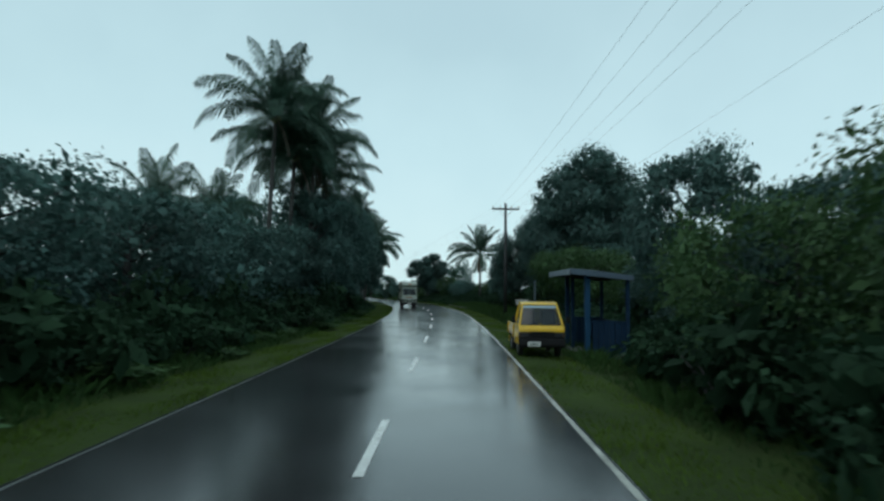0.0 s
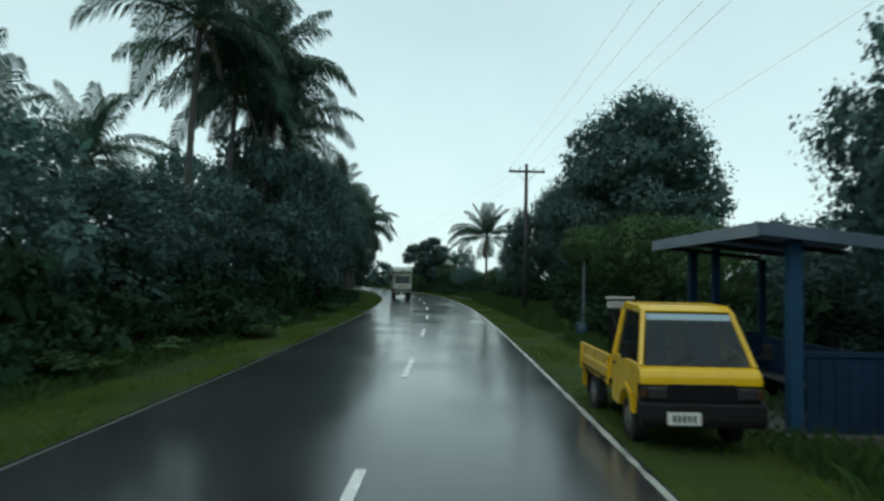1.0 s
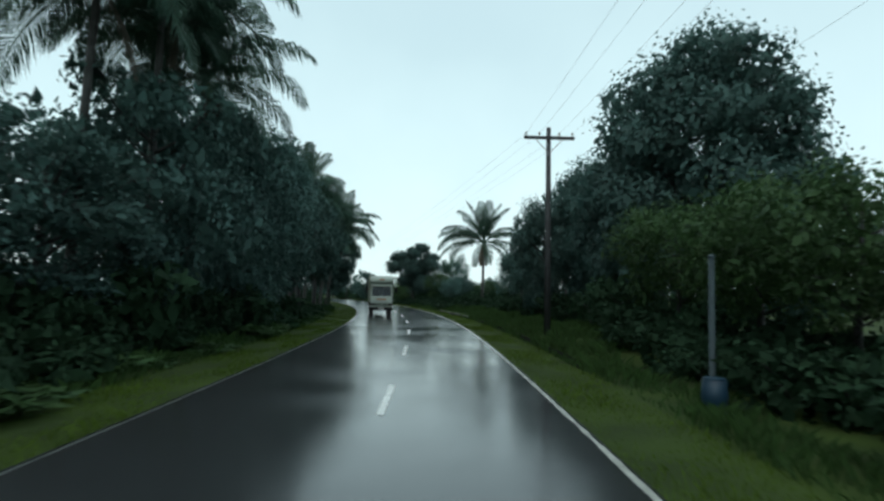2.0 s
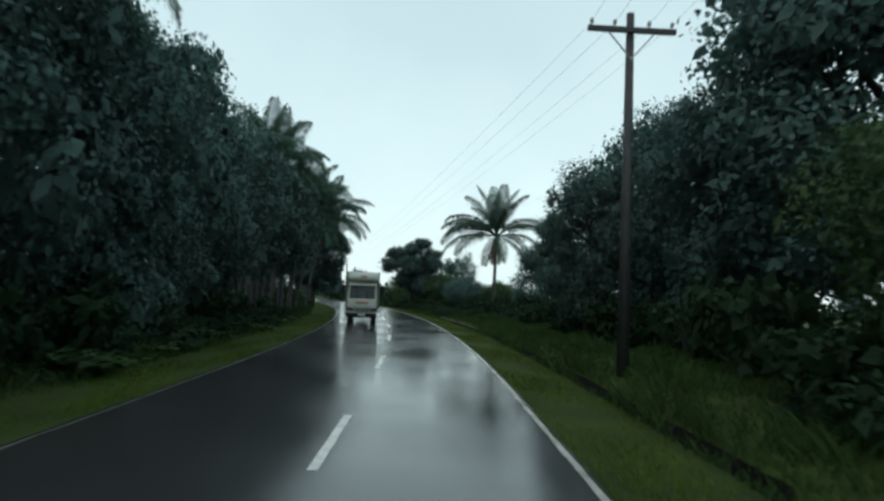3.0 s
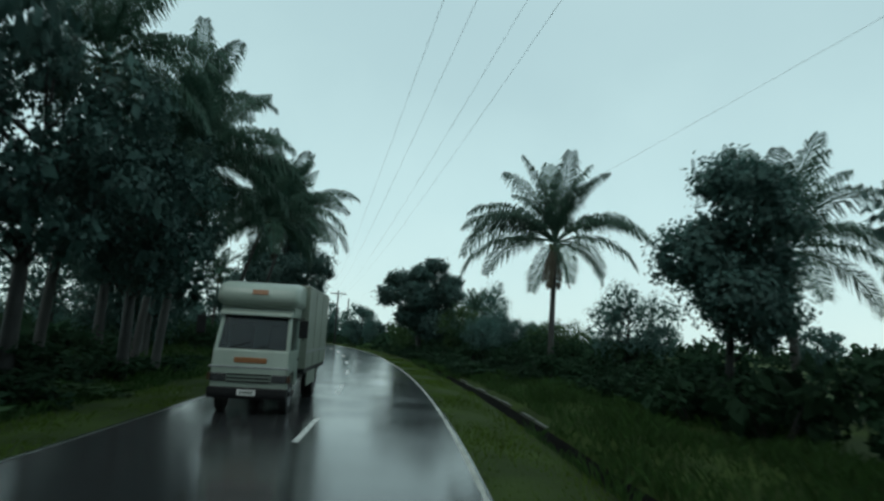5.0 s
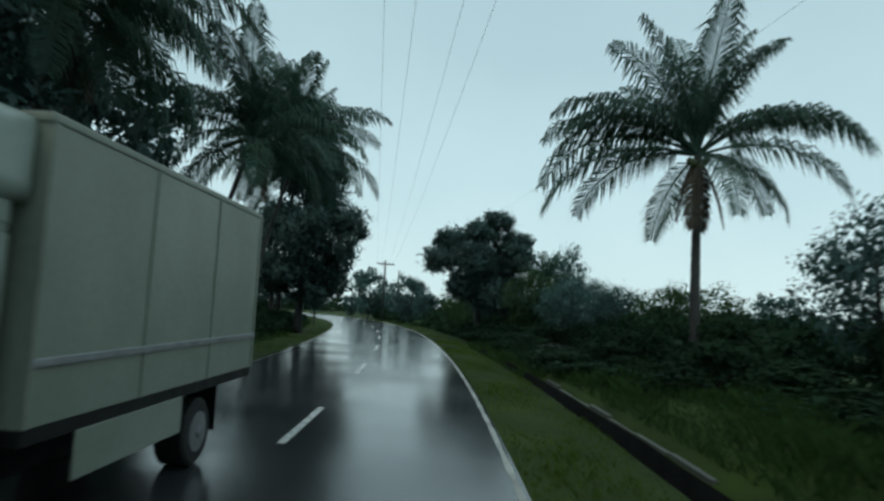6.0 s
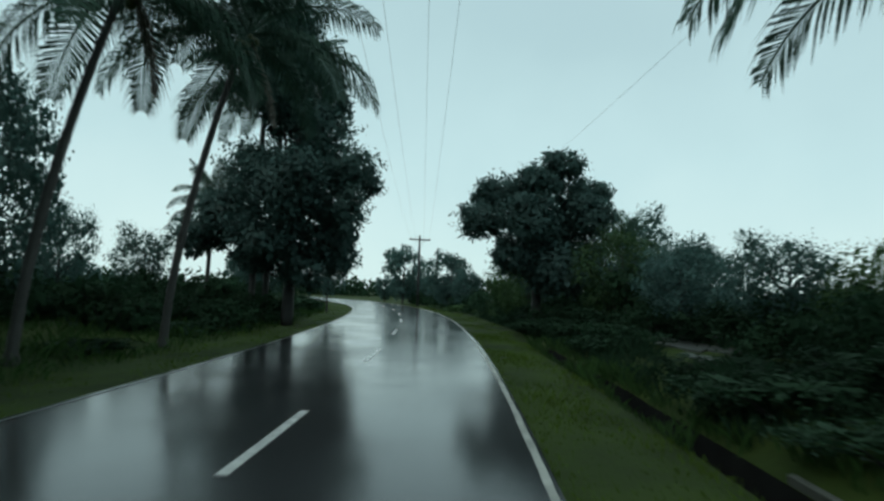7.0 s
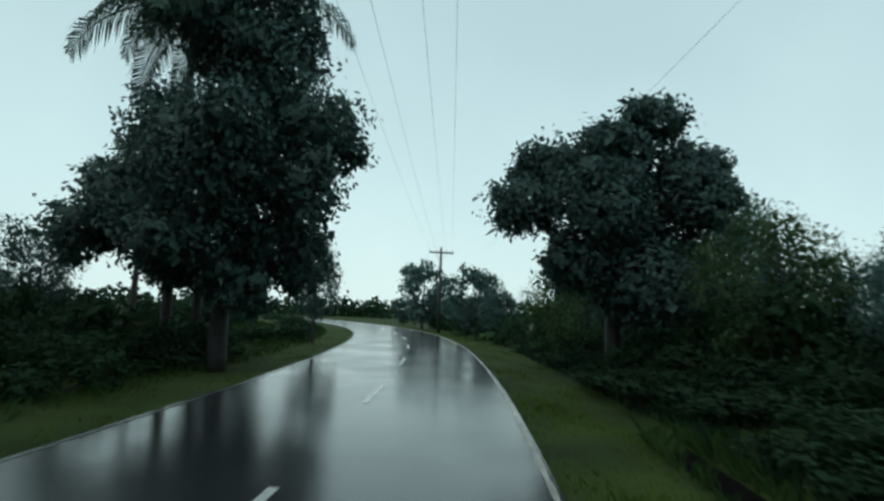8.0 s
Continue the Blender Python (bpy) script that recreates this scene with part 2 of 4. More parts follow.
def raw(name, verts, faces, mat, parent=None, smooth=False):
    me = bpy.data.meshes.new(name)
    me.from_pydata([tuple(v) for v in verts], [], [tuple(f) for f in faces])
    if smooth:
        me.polygons.foreach_set("use_smooth", [True] * len(me.polygons))
    me.materials.append(mat)
    ob = new(name, me)
    if parent:
        ob.parent = parent
    return ob


def box(x0, x1, y0, y1, z0, z1, bevel=0.0, bm=None, m=None):
    bm = bm or bmesh.new()
    mat = Matrix.Translation(((x0 + x1) / 2, (y0 + y1) / 2, (z0 + z1) / 2)) @ Matrix.Diagonal((x1 - x0, y1 - y0, z1 - z0, 1))
    vs = bmesh.ops.create_cube(bm, size=1, matrix=(m @ mat) if m else mat)["verts"]
    if bevel:
        es = list({e for v in vs for e in v.link_edges})
        bmesh.ops.bevel(bm, geom=es, offset=bevel, segments=2, affect="EDGES", profile=0.5)
    return bm


def rod(points, radii, sides=8, bm=None):
    """A tube along points with a radius at each."""
    bm = bm or bmesh.new()
    rings = []
    n = len(points)
    for i, p in enumerate(points):
        p = Vector(p)
        d = Vector(points[min(i + 1, n - 1)]) - Vector(points[max(i - 1, 0)])
        q = d.to_track_quat("Z", "Y")
        r = radii[i] if isinstance(radii, (list, tuple)) else radii
        rings.append([bm.verts.new(p + q @ Vector((r * math.cos(a), r * math.sin(a), 0))) for a in [2 * math.pi * k / sides for k in range(sides)]])
    for a, b in zip(rings, rings[1:]):
        for k in range(sides):
            bm.faces.new((a[k], a[(k + 1) % sides], b[(k + 1) % sides], b[k]))
    bm.faces.new(rings[0][::-1])
    bm.faces.new(rings[-1])
    return bm


def prism(profile, x0, x1, bevel=0.0, bm=None):
    """A side view (y, z) drawn out from x0 to x1."""
    bm = bm or bmesh.new()
    a = [bm.verts.new((x0, y, z)) for y, z in profile]
    b = [bm.verts.new((x1, y, z)) for y, z in profile]
    n = len(profile)
    fs = [bm.faces.new(a), bm.faces.new(b[::-1])]
    for k in range(n):
        fs.append(bm.faces.new((a[(k + 1) % n], a[k], b[k], b[(k + 1) % n])))
    bmesh.ops.recalc_face_normals(bm, faces=fs)
    if bevel:
        bmesh.ops.bevel(bm, geom=list({e for f in fs for e in f.edges}), offset=bevel, segments=2, affect="EDGES", profile=0.5)
    return bm


def thing(name, label, category, group="", m=None):
    ob = tagged(new(name), label, category, group)
    if m:
        ob.matrix_world = m
    return ob


# ---- ground, road, markings ----
def build_ground():
    ds = [-60, -40, -28, -20, -15, -11.5, -9, -7.5, -6.5, -5.8, -5.2, -4.6, -4.1, -3.8, -3.3, -2.5, 0, 2.5, 3.1, 3.5, 4.0, 4.5,
          4.95, 5.02, 5.42, 5.47, 6.2, 7, 8, 9.5, 12, 16, 22, 30, 42, 60]
    ss = [-60, -45, -30, -20] + list(np.arange(-12, 135, 1.5)) + list(np.arange(135, 200, 5)) + [210, 225, 240]
    verts, faces = [], []
    nd = len(ds)
    for s in ss:
        for d in ds:
            if d in (5.02, 5.42):
                z = ground_z(s, 4.95) - ditch_depth(s, 5.2)
            else:
                z = ground_z(s, d)
            verts.append(at(s, d, z))
    for i in range(len(ss) - 1):
        for j in range(nd - 1):
            a = i * nd + j
            faces.append((a, a + 1, a + nd + 1, a + nd))
    ns = len(ss)
    rim = [j for j in range(nd)] + [i * nd + nd - 1 for i in range(1, ns)] + [(ns - 1) * nd + j for j in range(nd - 2, -1, -1)] + [i * nd for i in range(ns - 2, 0, -1)]
    mid = Vector((-10, 85, 0))
    base = len(verts)
    for k in rim:
        out = verts[k] - mid
        out.z = 0
        verts.append(mid + out.normalized() * 3500 + Vector((0, 0, -1)))
    n = len(rim)
    for k in range(n):
        faces.append((rim[k], base + k, base + (k + 1) % n, rim[(k + 1) % n]))
    gr = raw("ground", verts, faces, M_SOIL, smooth=True)
    gr.data.materials.append(M_DRAIN)
    # bed and sides of the drain get the near-black material
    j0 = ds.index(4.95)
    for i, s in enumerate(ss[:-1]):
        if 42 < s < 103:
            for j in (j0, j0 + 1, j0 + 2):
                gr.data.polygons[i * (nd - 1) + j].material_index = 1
    tagged(gr, "wet green grassy verge and soil beside the road", "ground", kind="structure")


def ribbon(name, s0, s1, d0, d1, z, mat, step=1.0, camber=0.0, thick=0.0, parent=None):
    verts, faces = [], []
    ss = np.linspace(s0, s1, max(2, int((s1 - s0) / step) + 1))
    dd = np.linspace(d0, d1, 2 if d1 - d0 < 1 else 9)
    for s in ss:
        for d in dd:
            verts.append(at(float(s), float(d) if d > -3 else float(d) * edge_left(s) / 3.5, z - camber * abs(d)))
    n = len(dd)
    for i in range(len(ss) - 1):
        for j in range(n - 1):
            a = i * n + j
            faces.append((a, a + 1, a + n + 1, a + n))
    if thick:
        for side, flip in ((0, True), (n - 1, False)):
            base = len(verts)
            for i in range(len(ss)):
                verts.append(verts[i * n + side] - Vector((0, 0, thick)))
            for i in range(len(ss) - 1):
                q = (i * n + side, base + i, base + i + 1, (i + 1) * n + side)
                faces.append(q if flip else q[::-1])
    return raw(name, verts, faces, mat, parent, smooth=not thick)


build_ground()
road = tagged(ribbon("road", -60, 240, -3.5, LINE_R + 0.09, 0.0, M_ASPHALT, thick=0.2), "rain-wet dark asphalt country road bending gently", "road", kind="structure")


def worn_line(side, half, z, mat, seed):
    """A painted line whose edges are eaten away unevenly."""
    rr = random.Random(seed)
    verts, faces = [], []
    ss = np.arange(-60, 240, 0.3)
    for s in ss:
        k = 1.0 if rr.random() > 0.12 else 0.65
        d = LINE_R if side > 0 else 0.1 - edge_left(s)
        verts += [at(float(s), d - half * k * rr.uniform(0.8, 1.1), z), at(float(s), d + half * k * rr.uniform(0.8, 1.1), z)]
    for i in range(len(ss) - 1):
        faces.append((2 * i, 2 * i + 1, 2 * i + 3, 2 * i + 2))
    return raw("edge_line", verts, faces, mat, road)


edge_line = tagged(worn_line(1, 0.045, 0.005, M_EDGE, 3), "worn white painted edge line", kind="structure")
edge_line_left = tagged(worn_line(-1, 0.03, 0.005, M_LINE_DIM, 4), "faint white edge line by the grass", kind="structure")
for k in range(-6, 22):
    s = 6.95 + 9 * k
    tagged(ribbon("lane_dash", s, s + 3.0, -0.06, 0.06, 0.006, M_LINE, parent=road), "white centre dash", kind="structure")

# ---- trees ----
def leaves(blobs, count, length, width, rng, droop=0.3):
    """Folded leaves scattered through the outer part of several lumps: (x, y, z, rx, ry, rz)."""
    blobs = np.array(blobs, float)
    vol = blobs[:, 3] * blobs[:, 4] * blobs[:, 5]
    pick = rng.choice(len(blobs), count, p=vol ** 0.8 / np.sum(vol ** 0.8))
    v = rng.normal(size=(count, 3))
    v /= np.linalg.norm(v, axis=1)[:, None]
    # ragged lumps: the radius wanders with direction
    wob = 1 + 0.18 * np.sin(5 * v[:, 0] + 3 * pick) * np.cos(4 * v[:, 1] + pick) + 0.12 * np.sin(11 * v[:, 2] + 7 * v[:, 0])
    rad = rng.uniform(0.35, 1.0, count) ** 0.5 * wob * rng.choice([1, 1, 1, 1.12], count)
    p = blobs[pick, :3] + v * rad[:, None] * blobs[pick, 3:6]
    # each leaf lies roughly along the skin of its lump, so that the lump shades as one soft mass
    out = v * (0.3 + 0.7 * np.minimum(1, rad))[:, None] + np.array([0, 0, 0.3]) + rng.normal(size=(count, 3)) * 0.25
    out /= np.linalg.norm(out, axis=1)[:, None]
    up = out + rng.normal(size=(count, 3)) * 0.55
    up /= np.linalg.norm(up, axis=1)[:, None]
    axis = rng.normal(size=(count, 3)) + v * 0.5
    axis[:, 2] -= 2 * droop
    axis -= up * np.sum(axis * up, 1)[:, None]
    axis /= np.linalg.norm(axis, axis=1)[:, None] + 1e-9
    side = np.cross(up, axis)
    ln = (length * rng.uniform(0.6, 1.25, count))[:, None]
    wd = (width * rng.uniform(0.7, 1.2, count))[:, None]
    a = p
    b = p + axis * ln * 0.5 + side * wd * 0.5 + up * wd * 0.12
    c = p + axis * ln
    d = p + axis * ln * 0.5 - side * wd * 0.5 + up * wd * 0.12
    verts = np.stack([a, b, c, d], 1).reshape(-1, 3)
    i = np.arange(count)[:, None] * 4
    faces = np.concatenate([i + [[0, 2, 1]], i + [[0, 3, 2]]], 1).reshape(-1, 3)
    return verts, faces, np.repeat(out, 4, 0)


def leaf_mesh(name, verts, faces, normals, mat, parent):
    me = bpy.data.meshes.new(name)
    me.vertices.add(len(verts))
    me.vertices.foreach_set("co", verts.astype(np.float32).ravel())
    me.loops.add(len(faces) * 3)
    me.loops.foreach_set("vertex_index", faces.astype(np.int32).ravel())
    me.polygons.add(len(faces))
    me.polygons.foreach_set("loop_start", np.arange(0, len(faces) * 3, 3, dtype=np.int32))
    me.polygons.foreach_set("use_smooth", np.full(len(faces), normals is not None))
    me.update(calc_edges=True)
    if normals is not None:
        me.normals_split_custom_set_from_vertices([tuple(q) for q in normals])
    me.materials.append(mat)
    ob = new(name, me)
    ob.parent = parent
    return ob


def foliage(blobs, count, leaf, rng):
    """The outer leaves, and larger darker-lying ones in the middle of each lump."""
    v, f, q = leaves(blobs, count, leaf[0], leaf[1], rng)
    inner = [(x, y, z, a * 0.62, b * 0.62, c * 0.62) for x, y, z, a, b, c in blobs]
    v2, f2, q2 = leaves(inner, count // 6, leaf[0] * 2.4, leaf[1] * 2.6, rng)
    return np.concatenate([v, v2]), np.concatenate([f, f2 + len(v)]), np.concatenate([q, q2])


def make_tree(seed, label, lumps, count, leaf=(0.34, 0.15), mat=None, height=10.0, bole=0.3, first=0.3, spread=3.0, group="roadside trees", name="tree", shape=None):
    """A tree 10 m high: a tapered bole, limbs that reach into the lumps of the crown, and its leaves."""
    rng = np.random.default_rng(seed)
    root = thing(name, label, "tree", group)
    lean = rng.uniform(-0.3, 0.3, 2)
    bm = rod([(0, 0, -0.3), (0.02, 0.03, 0.4), (lean[0] * 0.4, lean[1] * 0.4, height * first), (lean[0], lean[1], height * 0.62), (lean[0] * 1.3, lean[1], height * 0.85)],
             [bole * 1.25, bole, bole * 0.8, bole * 0.45, bole * 0.12], 10)
    part("trunk", bm, M_BARK, root, smooth=True)
    blobs = []
    for c in shape or ():
        blobs.append(c)
        start = Vector((lean[0] * 0.3, lean[1] * 0.3, max(first * height * 0.8, c[2] * 0.55)))
        end = Vector(c[:3])
        part("limb", rod([start, start.lerp(end, 0.5) + Vector((0, 0, -0.2)), end], [bole * 0.35, bole * 0.2, bole * 0.06], 6), M_BARK, root, smooth=True)
    for k in range(0 if shape else lumps):
        a = 2 * math.pi * (k * 0.618 + rng.uniform(-0.05, 0.05))
        hz = first + (0.93 - first) * ((k + 0.6) / lumps)
        profile = math.sin(math.pi * min(1, max(0.05, (1.0 - hz) / (1.02 - first)) ** 0.75))
        r = spread * (0.35 + 0.65 * profile) * rng.uniform(0.55, 0.95)
        c = (r * math.cos(a), r * math.sin(a), hz * height)
        size = spread * rng.uniform(0.3, 0.46)
        blobs.append((*c, size, size, size * rng.uniform(0.6, 0.85)))
        start = Vector((lean[0] * hz, lean[1] * hz, max(first * 0.75, hz - 0.2) * height))
        end = Vector(c)
        mid = start.lerp(end, 0.5) + Vector((0, 0, -0.25))
        part("limb", rod([start, mid, end], [bole * 0.3, bole * 0.18, bole * 0.05], 6), M_BARK, root, smooth=True)
    if not shape:
        blobs.append((lean[0], lean[1], height * 0.9, spread * 0.35, spread * 0.35, height * 0.09))
    for x, y, z, a, b, c in list(blobs):  # sprays that break the outline of each lump
        for k in range(3):
            w = rng.normal(size=3)
            w /= np.linalg.norm(w)
            q = rng.uniform(0.34, 0.56)
            blobs.append((x + w[0] * a * 0.85, y + w[1] * b * 0.85, z + w[2] * c * 0.85, a * q, b * q, c * q))
    v, f, q = foliage(blobs, count, leaf, rng)
    tagged(leaf_mesh("crown", v, f, q, mat or M_LEAF, root), kind="stuff")
    return root


def make_bush(seed, label, lumps, count, leaf, mat, group):
    """A shrub about 3 m across and 2.4 m high with several stems."""
    rng = np.random.default_rng(seed)
    root = thing("bush", label, "bush", group)
    blobs = []
    for k in range(lumps):
        a, r = rng.uniform(0, 6.28), 1.1 * math.sqrt(rng.uniform(0, 1))
        z = rng.uniform(0.5, 1.9) * (1 - 0.25 * r)
        q = rng.uniform(0.45, 0.75)
        blobs.append((r * math.cos(a), r * math.sin(a), z, q, q, q * 0.8))
        if k < 5:
            part("stem", rod([(r * 0.2 * math.cos(a), r * 0.2 * math.sin(a), -0.1), (r * 0.6 * math.cos(a), r * 0.6 * math.sin(a), z * 0.6), (r * math.cos(a), r * math.sin(a), z)], [0.04, 0.03, 0.012], 5), M_BARK, root)
    v, f, q = foliage(blobs, count, leaf, rng)
    tagged(leaf_mesh("foliage", v, f, q, mat, root), kind="stuff")
    return root


def frond_mesh(name, rng, length, rise, fall, mat):
    """One coconut frond: an arching midrib with two rows of hanging leaflets. It starts at the origin and reaches along +x."""
    n = 26
    pts, dirs = [Vector((0, 0, 0))], []
    for i in range(n):
        t = i / (n - 1)
        e = radians(rise + (fall - rise) * t ** 1.3)
        d = Vector((math.cos(e), 0.05 * math.sin(3 * t), math.sin(e)))
        dirs.append(d)
        pts.append(pts[-1] + d * (length / n))
    bm = rod(pts[:-1], [0.045 * (1 - 0.85 * i / (n - 1)) + 0.004 for i in range(n)], 5)
    verts = [v.co.copy() for v in bm.verts]
    bm.verts.index_update()
    faces = [[v.index for v in f.verts] for f in bm.faces]
    bm.free()
    count = 62
    for i in range(count):
        t = 0.14 + 0.85 * i / count
        k = min(n - 2, int(t * (n - 1)))
        p = pts[k].lerp(pts[k + 1], t * (n - 1) - k)
        d = dirs[k]
        up = Vector((-d.z, 0, d.x))
        ll = length * 0.27 * math.sin(math.pi * min(0.97, 0.12 + 0.85 * t)) ** 0.6 * rng.uniform(0.8, 1.1)
        for sgn in (-1, 1):
            out = (Vector((0, sgn, 0)) * 0.8 + d * 0.6 + up * rng.uniform(-0.1, 0.25)).normalized()
            hang = (out + Vector((0, 0, -rng.uniform(1.1, 2.2)))).normalized()
            w = d * 0.03
            b = len(verts)
            q = p + out * ll * 0.5
            e = q + hang * ll * 0.5
            verts += [p - w * 0.5, p + w * 0.5, q + w, q - w, e]
            faces += [[b, b + 1, b + 2, b + 3], [b + 3, b + 2, b + 4]]
    me = bpy.data.meshes.new(name)
    me.from_pydata([tuple(v) for v in verts], [], faces)
    me.materials.append(mat)
    return me


_rng = np.random.default_rng(11)
FRONDS = {"up": [frond_mesh("frond", _rng, 4.6, 82, 48, M_FROND), frond_mesh("frond", _rng, 4.4, 72, 20, M_FROND)],
          "mid": [frond_mesh("frond", _rng, 4.8, 50, -42, M_FROND), frond_mesh("frond", _rng, 4.7, 36, -60, M_FROND)],
          "low": [frond_mesh("frond", _rng, 4.5, 12, -74, M_FROND), frond_mesh("frond", _rng, 4.3, -8, -82, M_FROND)],
          "dry": [frond_mesh("frond", _rng, 2.6, -66, -88, M_FROND_DRY)]}


def make_palm(seed, s, d, height, lean=(0, 0), size=1.0, label="tall coconut palm with drooping wet green fronds", plan=((7, "up"), (9, "mid"), (8, "low"), (1, "dry")), start=0.0, fronds=(), girth=1.0):
    rng = np.random.default_rng(seed)
    root = thing("coconut_palm", label, "palm tree", "coconut palms", lay(s, d, ground_z(s, d)))
    pts, rad = [], []
    n = int(height * 4)
    for i in range(n + 1):
        t = i / n
        pts.append((lean[0] * t ** 1.6, lean[1] * t ** 1.6, -0.2 + (height + 0.2) * t))
        rad.append(girth * (0.17 - 0.055 * t + 0.12 * max(0, 0.06 - t) / 0.06) * (1.06 if i % 2 else 0.97))
    part("trunk", rod(pts, rad, 9), M_PALMBARK, root, smooth=True)
    top = Vector(pts[-1])
    for i in range(7):
        a = i * 0.9 + rng.uniform(0, 0.4)
        bm = bmesh.new()
        bmesh.ops.create_icosphere(bm, subdivisions=1, radius=0.13, matrix=Matrix.Translation(top + Vector((0.24 * math.cos(a), 0.24 * math.sin(a), -0.2 - 0.12 * (i % 3)))) @ Matrix.Diagonal((1, 1, 1.25, 1)))
        part("coconut", bm, M_NUT, root, smooth=True)
    for az, kind, i, k in fronds:
        fr = new("frond", FRONDS[kind][i])
        fr.parent = root
        k *= size
        fr.matrix_local = Matrix.Translation(top) @ pose(0, 0, 0, rng.uniform(-8, 8), rng.uniform(-5, 5), az) @ Matrix.Diagonal((k, k, k, 1))
    turn = start
    for count, kind in (() if fronds else plan):
        for i in range(count):
            me = FRONDS[kind][i % len(FRONDS[kind])]
            fr = new("frond", me)
            fr.parent = root
            turn += 360 / count if i else 29
            k = size * rng.uniform(0.88, 1.08)
            fr.matrix_local = Matrix.Translation(top) @ pose(0, 0, 0, rng.uniform(-12, 12), rng.uniform(-8, 8), turn + rng.uniform(-9, 9)) @ Matrix.Diagonal((k, k, k, 1))
            if kind == "dry":
                fr["label"] = "brown withered frond"
    return root


T_ROUND = make_tree(1, "dense dark green broadleaf tree beside the road", 20, 7600, spread=5.2, first=0.24, leaf=(0.29, 0.17))
T_TALL = make_tree(2, "tall dark broadleaf tree with a ragged crown", 22, 7600, spread=3.9, first=0.16, leaf=(0.27, 0.16))
T_LOOSE = make_tree(3, "spreading broadleaf tree with gaps in its crown", 17, 6000, mat=M_LEAF_HAZE, spread=5.6, first=0.34, leaf=(0.3, 0.145))
T_GREEN = make_tree(4, "smaller bright green leafy tree by the verge", 15, 7000, spread=5.6, first=0.12, mat=M_LEAF_PALE, bole=0.2, leaf=(0.28, 0.13))
T_CANOPY = make_tree(17, "low spreading tree with a mid-green canopy over dark ground", 15, 9000, spread=5.6, first=0.4, mat=M_LEAF_PALE, bole=0.22, leaf=(0.26, 0.13))
T_OPEN = make_tree(15, "tall broadleaf tree with a high open crown", 17, 9000, spread=3.9, first=0.42, leaf=(0.25, 0.14))
T_NEAR = make_tree(14, "dense leafy dark tree close to the verge", 26, 25000, spread=4.4, first=0.16, leaf=(0.2, 0.118))
T_FAR = make_tree(12, "distant tree beyond the bend with haze in its leaf colour", 15, 2600, mat=M_LEAF_HAZE, spread=5.4, first=0.2, leaf=(0.55, 0.32), group="distant trees")
TREES = {"n": T_NEAR, "o": T_OPEN, "c": T_CANOPY, "r": T_ROUND, "t": T_TALL, "l": T_LOOSE, "g": T_GREEN, "f": T_FAR}
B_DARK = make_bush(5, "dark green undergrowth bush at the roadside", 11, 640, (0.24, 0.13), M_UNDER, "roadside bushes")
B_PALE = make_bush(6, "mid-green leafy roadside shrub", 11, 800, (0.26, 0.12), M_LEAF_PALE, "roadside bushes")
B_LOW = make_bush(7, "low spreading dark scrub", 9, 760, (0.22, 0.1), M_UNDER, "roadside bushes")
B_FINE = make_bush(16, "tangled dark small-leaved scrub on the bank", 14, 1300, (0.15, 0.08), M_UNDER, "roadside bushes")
BUSHES = {"v": B_FINE, "d": B_DARK, "p": B_PALE, "w": B_LOW}
used = set()


def plant(table, key, s, d, wide, high, turn):
    m = lay(s, d, ground_z(s, d), turn, (wide, wide, high))
    if key in used:
        return copy_thing(table[key], m @ Matrix.Diagonal((*table[key].scale, 1)).inverted())
    used.add(key)
    table[key].matrix_world = m
    return table[key]


used_b = set()


def shrub(key, s, d, wide, high, turn):
    m = lay(s, d, ground_z(s, d) - 0.05, turn, (wide, wide, high))
    if key in used_b:
        return copy_thing(BUSHES[key], m @ Matrix.Diagonal((*BUSHES[key].scale, 1)).inverted())
    used_b.add(key)
    BUSHES[key].matrix_world = m
    return BUSHES[key]


